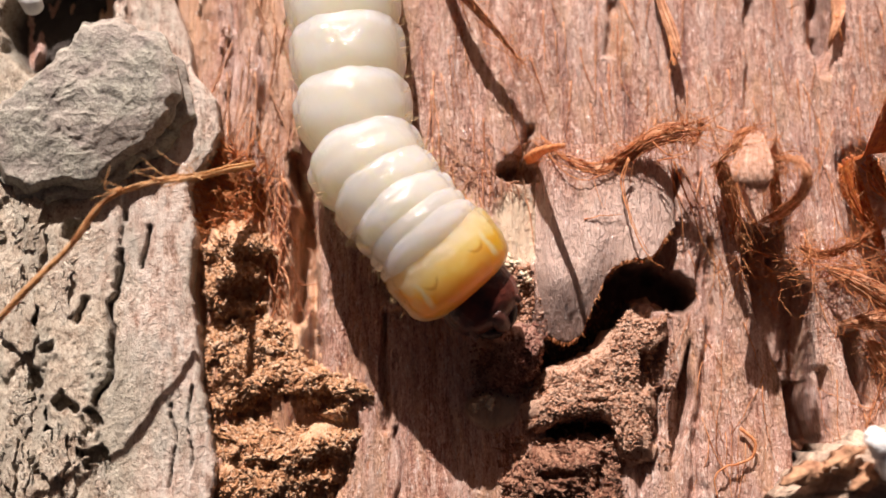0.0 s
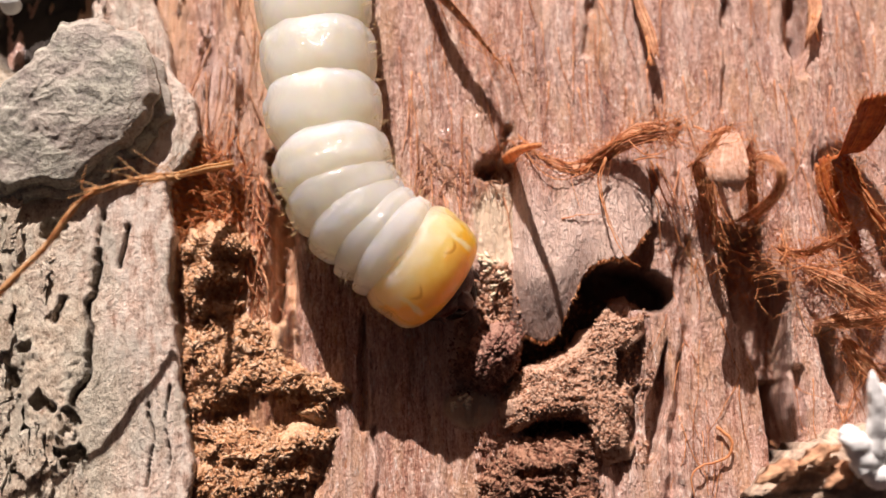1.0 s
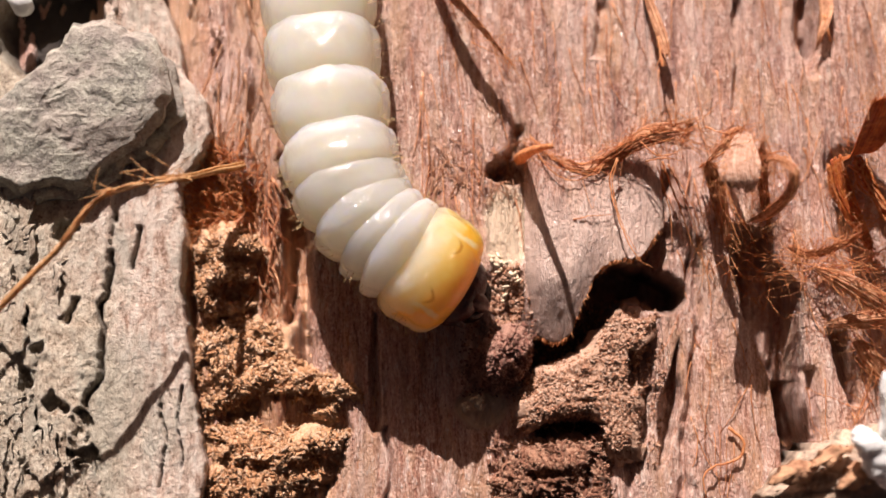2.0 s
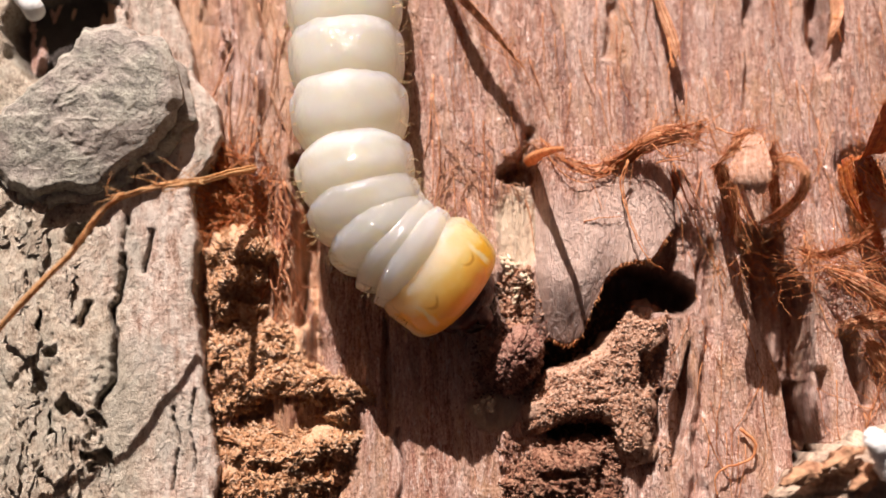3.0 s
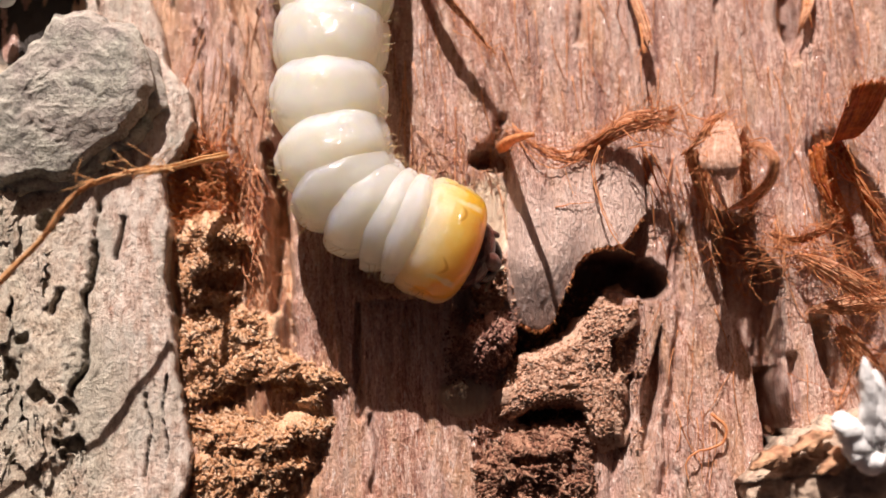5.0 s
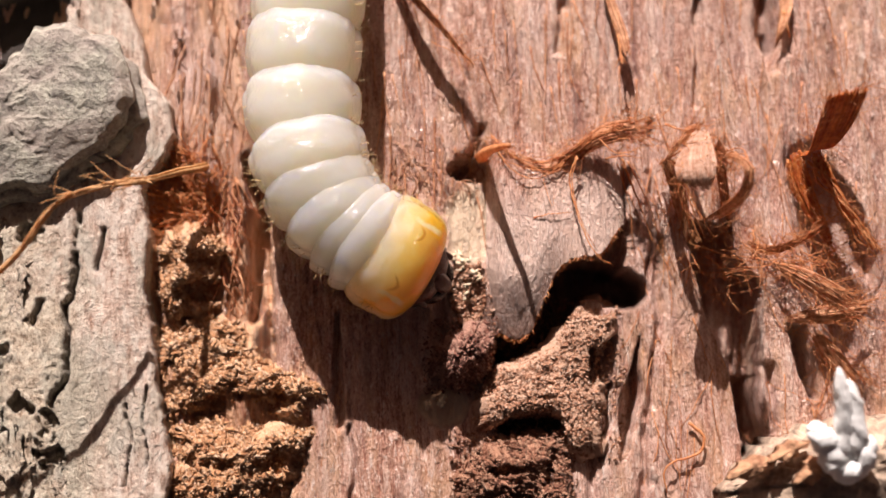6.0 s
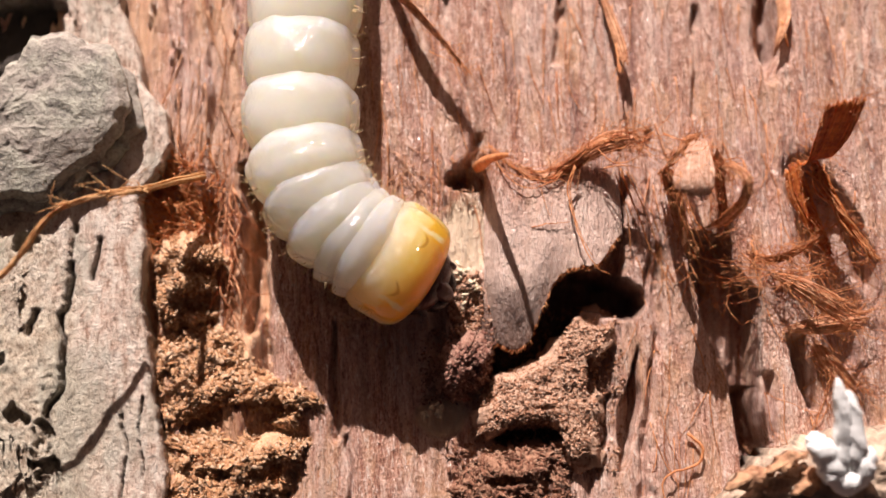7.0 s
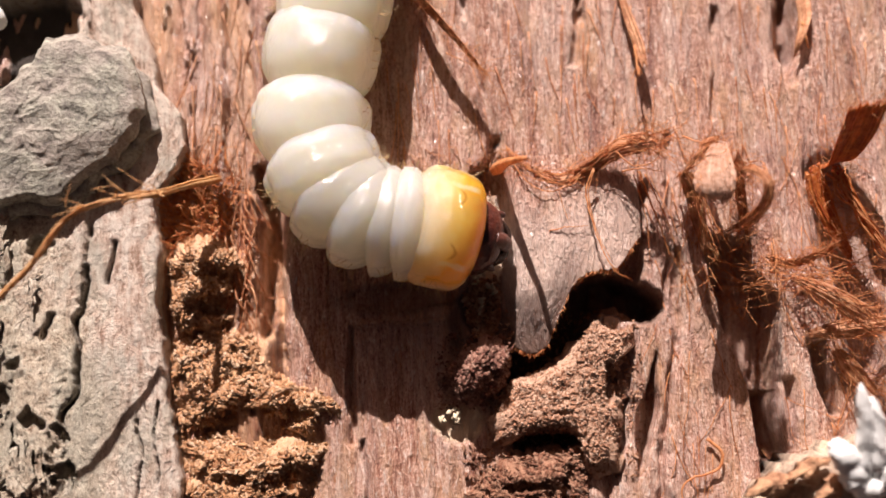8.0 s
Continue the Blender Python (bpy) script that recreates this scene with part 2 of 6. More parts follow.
ROSE = fibre_material("pale_sheet", (0.48, 0.22, 0.12), (0.92, 0.66, 0.50), 0.5)
DARK = crumb_material("dark_frass", (0.15, 0.052, 0.028), (0.38, 0.165, 0.092), (0.66, 0.40, 0.26))
FIBRE = fibre_material("red_fibre", (0.46, 0.11, 0.025), (1.0, 0.54, 0.24))
STRIP = fibre_material("curled_strip", (0.46, 0.13, 0.04), (1.0, 0.60, 0.34), 0.4)
PEACH = fibre_material("peach_shred", (0.42, 0.17, 0.075), (0.84, 0.53, 0.34), 0.5)
STRAW = fibre_material("straw_fibre", (0.58, 0.26, 0.08), (0.98, 0.68, 0.34))
SKIN, SHIELD = skin_material("larva_skin"), skin_material("larva_shield", True)
HEAD = plain_material("dark_head", (0.016, 0.007, 0.008), (0.15, 0.035, 0.02), 0.28, 0.7, 0.25)
LIP = plain_material("lip", (0.03, 0.012, 0.011), (0.15, 0.055, 0.04), 0.3, 1.2, 0.15)
JAW = plain_material("jaw", (0.012, 0.006, 0.005), (0.06, 0.02, 0.012), 0.25)
HAIR = plain_material("hair", (0.5, 0.33, 0.14), (0.75, 0.55, 0.28), 0.4)
WHITE = plain_material("white_lichen", (0.80, 0.80, 0.77), (0.92, 0.92, 0.89), 0.8, 3.0, 0.08)


# ---- shapes ----
def lattice(ix, iy, seed):
    n = (ix.astype(np.int64) * 374761393 + iy.astype(np.int64) * 668265263 + seed * 974711) & 0x7FFFFFFF
    n = ((n ^ (n >> 13)) * 1274126177) & 0x7FFFFFFF
    return ((n ^ (n >> 16)) & 0xFFFF) / 65535.0


def value(x, y, seed):
    ix, iy = np.floor(x), np.floor(y)
    fx, fy = x - ix, y - iy
    fx, fy = fx * fx * (3 - 2 * fx), fy * fy * (3 - 2 * fy)
    a = lattice(ix, iy, seed) * (1 - fx) + lattice(ix + 1, iy, seed) * fx
    b = lattice(ix, iy + 1, seed) * (1 - fx) + lattice(ix + 1, iy + 1, seed) * fx
    return a * (1 - fy) + b * fy


def cloudy(x, y, seed, octaves=4, gain=0.5):
    """Noise between about -1 and 1."""
    total, height, weight = 0.0, 0.0, 1.0
    for k in range(octaves):
        total = total + weight * (value(x * 2 ** k, y * 2 ** k, seed + 17 * k) * 2 - 1)
        height += weight
        weight *= gain
    return total / height * 1.6


def step(a, b, x):
    s = np.clip((x - a) / (b - a), 0, 1)
    return s * s * (3 - 2 * s)


def mesh_of(name, verts, faces, material, parent=None, label="", smooth=True):
    data = bpy.data.meshes.new(name)
    verts = np.asarray(verts, np.float32) * np.float32(MM)
    sizes = np.full(len(faces), 4) if isinstance(faces, np.ndarray) else np.array([len(f) for f in faces])
    corners = faces.ravel() if isinstance(faces, np.ndarray) else np.fromiter((i for f in faces for i in f), np.int32)
    data.vertices.add(len(verts))
    data.vertices.foreach_set("co", verts.ravel())
    data.loops.add(len(corners))
    data.loops.foreach_set("vertex_index", corners.astype(np.int32))
    data.polygons.add(len(sizes))
    data.polygons.foreach_set("loop_start", (np.cumsum(sizes) - sizes).astype(np.int32))
    data.update(calc_edges=True)
    data.validate()
    if smooth:
        data.shade_smooth()
    data.materials.append(material)
    ob = new(name, data)
    if parent:
        ob.parent = parent
    if label:
        tagged(ob, label)
    return ob


def tint(ob, name, values):
    ob.data.attributes.new(name, "FLOAT", "POINT").data.foreach_set("value", np.asarray(values, np.float32).ravel())


def grid_faces(rows, cols, start=0, flip=False):
    i = (np.arange(rows - 1)[:, None] * cols + np.arange(cols - 1)[None, :]).ravel() + start
    f = np.stack([i, i + 1, i + cols + 1, i + cols], 1)
    return f[:, ::-1] if flip else f


def slab(X, Y, Z, under):
    """A closed sheet: a top surface, an underside at the heights given, and a rim."""
    rows, cols = X.shape
    n = rows * cols
    verts = np.concatenate([np.stack([X, Y, Z], -1).reshape(-1, 3), np.stack([X, Y, under], -1).reshape(-1, 3)])
    rim = np.concatenate([np.arange(cols), np.arange(1, rows) * cols + cols - 1, (rows - 1) * cols + np.arange(cols - 2, -1, -1), np.arange(rows - 2, 0, -1) * cols])
    nxt = np.roll(rim, -1)
    sides = np.stack([rim, rim + n, nxt + n, nxt], 1)
    return verts, np.concatenate([grid_faces(rows, cols), grid_faces(rows, cols, n, True), sides])


class Heap:
    """Gathers many small pieces into one mesh."""

    def __init__(self):
        self.verts, self.faces, self.count = [], [], 0

    def add(self, verts, faces):
        self.verts.append(np.asarray(verts, float))
        self.faces += [tuple(int(i) + self.count for i in f) for f in faces]
        self.count += len(verts)

    def mesh(self, name, material, parent=None, label="", smooth=True):
        return mesh_of(name, np.concatenate(self.verts), self.faces, material, parent, label, smooth)


def curve(points, n):
    """A smooth way through the points."""
    p = np.asarray(points, float)
    p = np.concatenate([[2 * p[0] - p[1]], p, [2 * p[-1] - p[-2]]])
    s = np.linspace(0, len(p) - 3 - 1e-6, n)
    i = s.astype(int)
    u = (s - i)[:, None]
    a, b, c, d = p[i], p[i + 1], p[i + 2], p[i + 3]
    return 0.5 * (2 * b + (c - a) * u + (2 * a - 5 * b + 4 * c - d) * u ** 2 + (3 * b - a - 3 * c + d) * u ** 3)


def tube(heap, points, r0, r1, n=14, sides=5, rough=0.0, rng=None):
    c = curve(points, n)
    g = np.gradient(c, axis=0)
    g /= np.linalg.norm(g, axis=1)[:, None] + 1e-9
    side = np.cross(g, (0.13, 0.21, 0.97))
    side /= np.linalg.norm(side, axis=1)[:, None] + 1e-9
    up = np.cross(side, g)
    if rough and rng is not None:
        c = c + rng.normal(0, rough, c.shape)
    r = np.linspace(r0, r1, n)[:, None, None]
    a = np.linspace(0, 2 * np.pi, sides, endpoint=False)[None, :, None]
    v = (c[:, None] + r * (np.cos(a) * side[:, None] + np.sin(a) * up[:, None])).reshape(-1, 3)
    f = [(i * sides + k, i * sides + (k + 1) % sides, (i + 1) * sides + (k + 1) % sides, (i + 1) * sides + k) for i in range(n - 1) for k in range(sides)]
    f += [tuple(range(sides - 1, -1, -1)), tuple((n - 1) * sides + k for k in range(sides))]
    heap.add(v, f)


def ribbon(heap, points, across, widths, thick=0.18, n=26, strands=11, seed=1, cup=0.0):
    """A strip of torn bark along a way, of many flat strands side by side: across gives the direction of its width at each point, widths the widths."""
    c = curve(points, n)
    w = np.interp(np.linspace(0, 1, n), np.linspace(0, 1, len(widths)), widths)
    a = curve(across, n)
    a /= np.linalg.norm(a, axis=1)[:, None] + 1e-9
    up = np.cross(a, np.gradient(c, axis=0))
    up /= np.linalg.norm(up, axis=1)[:, None] + 1e-9
    rng = np.random.default_rng(seed)
    for k in range(strands):
        u = -1 + (2 * k + 1) / strands
        first, last = int(rng.integers(0, 3)), n - int(rng.integers(0, 5))
        side = u + 0.04 * np.cumsum(rng.normal(0, 0.3, n)) / strands
        lift = 0.008 * rng.normal() + cup * w * u * u + 0.01 * np.cumsum(rng.normal(0, 0.4, n))
        mid = c + a * (side * w / 2)[:, None] + up * np.broadcast_to(lift, n)[:, None]
        half = np.maximum(w / strands * rng.uniform(0.8, 1.25), 0.02) * np.maximum(np.sin(np.linspace(0.3, 2.84, n)), 0.75)
        rows = range(first, last)
        v = np.concatenate([[mid[i] - a[i] * half[i] - up[i] * thick / 2, mid[i] - a[i] * half[i] + up[i] * thick / 2, mid[i] + a[i] * half[i] + up[i] * thick / 2, mid[i] + a[i] * half[i] - up[i] * thick / 2] for i in rows])
        m = len(rows)
        f = [(i * 4 + q, i * 4 + (q + 1) % 4, i * 4 + 4 + (q + 1) % 4, i * 4 + 4 + q) for i in range(m - 1) for q in range(4)]
        heap.add(v, f + [(3, 2, 1, 0), (m * 4 - 4, m * 4 - 3, m * 4 - 2, m * 4 - 1)])


BOX = np.array([(x, y, z) for x in (-1, 1) for y in (-1, 1) for z in (-1, 1)], float)
BOX_FACES = [(0, 1, 3, 2), (4, 6, 7, 5), (0, 4, 5, 1), (2, 3, 7, 6), (0, 2, 6, 4), (1, 5, 7, 3)]


def chip(heap, rng, place, length, thick, flat=0.5, heading=None):
    """A torn crumb of wood, longer than wide."""
    v = BOX * (length / 2, thick / 2, thick * flat / 2) * rng.uniform(0.55, 1.25, (8, 3))
    v[:, 2] += 0.12 * length * (v[:, 0] / length) ** 2 * 4 * rng.normal()
    turn = Euler((rng.normal(0, 0.4), rng.normal(0, 0.3), rng.uniform(0, 6.3) if heading is None else rng.normal(heading, 0.5))).to_matrix()
    heap.add(v @ np.array(turn).T + place, BOX_FACES)


def across_y(line, y):
    """x of a border that runs down the plan, at the heights y."""
    p = sorted(line, key=lambda q: q[1])
    return np.interp(y, [q[1] for q in p], [q[0] for q in p])


def inside(poly, x, y):
    r = np.zeros(np.shape(x), bool)
    for (x0, y0), (x1, y1) in zip(poly, poly[1:] + poly[:1]):
        r ^= ((y0 > y) != (y1 > y)) & (x < (x1 - x0) * (y - y0) / (y1 - y0 + 1e-12) + x0)
    return r


def hollow(x, y, place, rx, ry, soft=0.6):
    """1 inside an oval with a ragged border, 0 outside."""
    d = np.hypot((x - place[0]) / rx, (y - place[1]) / ry) + 0.12 * cloudy(x * 0.9, y * 0.9, 5, 3)
    return 1 - step(1 - soft * 0.4, 1 + soft * 0.2, d)


# ---- borders of the plan ----
BARK_EDGE = [(-18.87, 23.52), (-18.55, 18.56), (-17.18, 16.07), (-16.80, 13.23), (-15.23, 10.98), (-15.08, 9.00), (-15.78, 7.44), (-17.32, 5.34), (-16.79, 1.84), (-17.10, -1.21), (-16.73, -3.87), (-16.29, -6.51), (-15.93, -9.49), (-15.53, -12.43), (-15.73, -15.40), (-15.89, -19.61)]
CHANNEL_EDGE = [(-10.47, 23.24), (-10.40, 14.23), (-10.09, 8.24), (-8.67, 1.57), (-8.92, -3.75), (-8.83, -7.50), (-5.94, -11.29), (-7.51, -15.67), (-7.59, -19.89)]
GALLERY = [(7.07, -6.72), (9.39, -5.49), (10.63, -3.27), (12.02, -2.06), (13.71, -2.23), (15.36, -3.05)]


def way_distance(x, y, line):
    best = np.full(np.shape(x), 1e9)
    for (x0, y0), (x1, y1) in zip(line, line[1:]):
        dx, dy = x1 - x0, y1 - y0
        s = np.clip(((x - x0) * dx + (y - y0) * dy) / (dx * dx + dy * dy), 0, 1)
        best = np.minimum(best, np.hypot(x - x0 - s * dx, y - y0 - s * dy))
    return best


BARK_RIFT = [(-21.33, 5.86), (-21.67, 1.58), (-22.05, -2.60), (-22.08, -5.28), (-22.38, -7.55), (-23.05, -8.90)]

BARK_CRACKS = [
    ([(-19.56, 2.43), (-19.94, 0.93), (-20.13, -0.19)], 0.12),
    ([(-23.85, -2.28), (-24.40, -3.74)], 0.16),
    ([(-18.1, -9.3), (-18.0, -12.0), (-18.3, -14.6)], 0.06),
    ([(-16.9, -8.2), (-17.1, -11.0), (-16.8, -13.4)], 0.05),
]
BARK_PITS = [(-26.43, -5.14, 0.7, 0.55), (-26.96, -7.5, 0.6, 1.5), (-23.45, -10.0, 0.9, 0.45), (-24.9, -9.2, 0.4, 0.9), (-26.4, -10.2, 0.5, 1.4), (-27.6, -3.4, 0.5, 0.8), (-24.6, 2.0, 0.8, 0.9), (-23.6, -12.4, 1.3, 0.5), (-25.9, -13.4, 0.9, 0.6)]

# long splits in the wood: way, half width, depth
SPLITS = [
    ([(-4.15, -3.91), (-4.36, -7.65), (-4.31, -11.34)], 0.22, 0.9),
    ([(15.65, 4.64), (14.84, 0.79), (14.34, -1.11)], 0.55, 2.2),
    ([(13.66, -9.36), (13.32, -11.93), (12.82, -14.10)], 0.18, 0.9),
    ([(17.63, 8.50), (17.28, 1.48), (16.79, -3.09)], 0.20, 0.7),
    ([(21.53, 17.23), (21.43, 13.17), (20.98, 9.58)], 0.20, 0.8),
    ([(26.62, 19.53), (26.48, 15.84), (26.49, 14.01)], 0.85, 2.8),
    ([(26.38, 14.63), (26.48, 12.00)], 0.35, 1.5),
    ([(24.35, -8.60), (24.50, -12.30), (23.57, -13.73)], 0.30, 1.0),
    ([(22.92, -7.81), (23.07, -12.99), (22.50, -15.52)], 0.25, 0.6),
    ([(28.13, 5.01), (28.81, -0.44), (29.71, -7.29)], 1.2, 1.8),
    ([(17.66, 0.31), (17.59, -4.63), (16.42, -9.82), (15.40, -17.08)], 0.35, 0.8),
    ([(12.19, 18.36), (11.82, 15.11), (11.56, 13.90)], 0.3, 0.6),
    ([(4.16, 18.62), (4.71, 12.92), (6.06, 8.49)], 0.22, 0.5),
    ([(-8.79, 17.42), (-9.17, 6.24), (-9.19, -6.74)], 0.5, 3.0),
    ([(-10.11, 7.06), (-9.89, 1.61), (-10.27, -3.71)], 0.4, 2.6),
    ([(6.06, 8.49), (5.62, 7.13), (4.22, 5.80)], 0.35, 1.0),
    ([(-3.71, -11.36), (-3.49, -13.92), (-3.78, -16.44)], 0.15, 0.6),
]


# torn troughs with steep sides: outline, depth
TROUGHS = [
    ([(19.7, 1.64), (20.0, -1.78), (20.6, -5.19), (21.5, -7.67), (22.08, -11.68), (22.2, -14.85), (24.29, -14.94), (23.94, -11.64), (24.07, -9.07), (24.31, -5.36), (24.19, -2.72), (22.81, -1.14), (22.67, 0.92)], 4.2),
    ([(21.9, -9.0), (22.2, -14.9), (24.2, -14.9), (23.95, -9.0)], 3.0),
    ([(25.66, -5.79), (26.45, -9.17), (27.03, -11.04), (27.95, -11.08), (27.66, -8.11), (27.3, -5.86)], 3.0),
    ([(27.05, 5.61), (27.68, 2.86), (28.49, 1.29), (31.42, -3.03), (32.47, -4.58), (32.8, -1.19), (30.97, 3.49), (29.29, 5.9)], 2.8),
    ([(15.96, -5.94), (14.25, -10.36), (13.89, -14.76), (14.93, -13.70), (15.93, -9.31)], 1.9),
]


def ground_height(x, y):
    warp = 0.6 * cloudy(x * 0.12, y * 0.05, 3, 3)
    z = 0.55 * cloudy((x + warp) * 0.16, y * 0.03, 11, 4) + 0.30 * cloudy((x + warp) * 0.75, y * 0.06, 12, 3) + 0.13 * cloudy((x + warp) * 2.2, y * 0.13, 13, 3) + 0.07 * cloudy(x * 3.6, y * 1.1, 14, 3)
    ridge = np.abs(cloudy((x + warp) * 0.5, y * 0.045, 21, 3))
    z = z - 0.42 * (1 - step(0.0, 0.09, ridge)) * step(3, 9, x) * step(-0.3, 0.3, cloudy(x * 0.2, y * 0.1, 22, 2))
    bark, channel = across_y(BARK_EDGE, y), across_y(CHANNEL_EDGE, y)
    inner = step(0.4, -0.4, x - channel + 0.5 * cloudy(x * 0.8, y * 0.3, 31, 3))
    z = z - inner * (1.1 + 0.7 * step(8.0, 3.0, y) * step(-8.0, -3.0, y))
    z = z + inner * (0.35 * cloudy(x * 1.4, y * 0.22, 33, 4) + 0.5 * step(-0.02, 0.05, cloudy(x * 0.6, y * 0.13, 34, 4)))
    z = z - 0.6 * step(bark + 0.2, bark - 1.5, x)
    for line, wide, deep in SPLITS:
        d = way_distance(x + 0.25 * cloudy(x * 0.8, y * 0.5, 41, 3), y, line)
        z = z - deep * np.exp(-(d / wide) ** 2)
    for poly, deep in TROUGHS:
        wx = x + 0.22 * cloudy(x * 1.2, y * 0.3, 43, 3)
        d = way_distance(wx, y, poly + poly[:1]) * np.where(inside(poly, wx, y), -1.0, 1.0)
        low, high = min(p[1] for p in poly), max(p[1] for p in poly)
        z = z - deep * step(0.06, -0.3, d) * step(low - 0.3, low + 0.12 * (high - low), y) * (1 + 0.10 * cloudy(x * 2.4, y * 0.25, 44, 3))
    d = way_distance(x, y, GALLERY)
    z = z - 4.2 * (1 - step(0.75, 1.5, d + 0.2 * cloudy(x, y, 51, 3)))
    z = z - 1.7 * hollow(x, y, (5.11, 5.61), 1.5, 0.75) - 0.4 * hollow(x, y, (4.89, 2.51), 1.7, 3.6)
    z = z - 2.6 * hollow(x, y, (8.21, -11.69), 2.2, 0.75) - 1.8 * hollow(x, y, (6.08, -8.00), 0.7, 1.6)
    z = z - 0.35 * hollow(x + 0.8 * cloudy(x * 0.7, y * 0.7, 58, 4), y + 0.5 * cloudy(x * 0.9, y * 0.9, 59, 4), (-0.9, -1.9), 4.0, 1.0) - 0.5 * hollow(x, y, (4.5, -2.9), 1.3, 2.2) + 0.35 * np.exp(-((y + 3.62 + 0.15 * cloudy(x * 0.8, y * 0, 57, 3)) / 0.22) ** 2) * step(-5.0, -3.5, x) * step(3.0, 1.5, x)
    z = z - 0.3 * hollow(x, y, (4.19, -4.19), 2.0, 2.4) - 0.7 * hollow(x, y, (2.64, -10.10), 1.7, 1.6)
    return z


def graded(lo, hi, pitch, far):
    core = np.arange(lo, hi + pitch, pitch)
    out, s = [], pitch
    x = core[-1]
    while x < far:
        s *= 1.16
        x += s
        out.append(x)
    low = [core[0] - (q - core[-1]) for q in out]
    return np.concatenate([low[::-1], core, out])


def build_ground():
    xs, ys = graded(-33, 37, 0.105, 600), graded(-19, 21.5, 0.115, 600)
    X, Y = np.meshgrid(xs, ys)
    Z = ground_height(X, Y)
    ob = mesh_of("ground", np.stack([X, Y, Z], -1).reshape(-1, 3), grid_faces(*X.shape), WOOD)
    tagged(ob, "reddish-brown fibrous inner bark of a peeled log, split lengthwise", "inner bark", kind="structure")
    channel, bark = across_y(CHANNEL_EDGE, Y), across_y(BARK_EDGE, Y)
    tint(ob, "rust", np.clip(step(0.6, -0.6, X - channel) * (0.52 + 0.35 * step(9.0, 4.0, Y) + 0.6 * cloudy(X * 0.4, Y * 0.15, 61, 3)), 0, 0.95))
    pale = hollow(X, Y, (4.87, 1.9), 1.75, 3.1) + hollow(X, Y, (2.56, -10.29), 1.9, 1.3)
    tint(ob, "pale", np.clip(pale, 0, 1))
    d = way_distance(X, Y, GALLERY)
    # dark brown inside the gallery and hollows and beneath the heaps
    dark_brown = (1 - step(0.9, 1.7, d)) + 0.4 * hollow(X, Y, (-1.3, -2.0), 4.4, 1.2) + 0.5 * hollow(X, Y, (4.5, -2.9), 1.4, 2.4) + hollow(X, Y, (8.20, -11.94), 2.2, 1.0) + 0.8 * hollow(X, Y, (4.19, -4.19), 2.2, 2.6) + 0.7 * hollow(X, Y, (9.85, -7.38), 5.0, 5.0) + hollow(X, Y, (7.64, -14.29), 3.0, 2.6)
    tint(ob, "dark_brown", np.clip(dark_brown, 0, 1))
    return ob


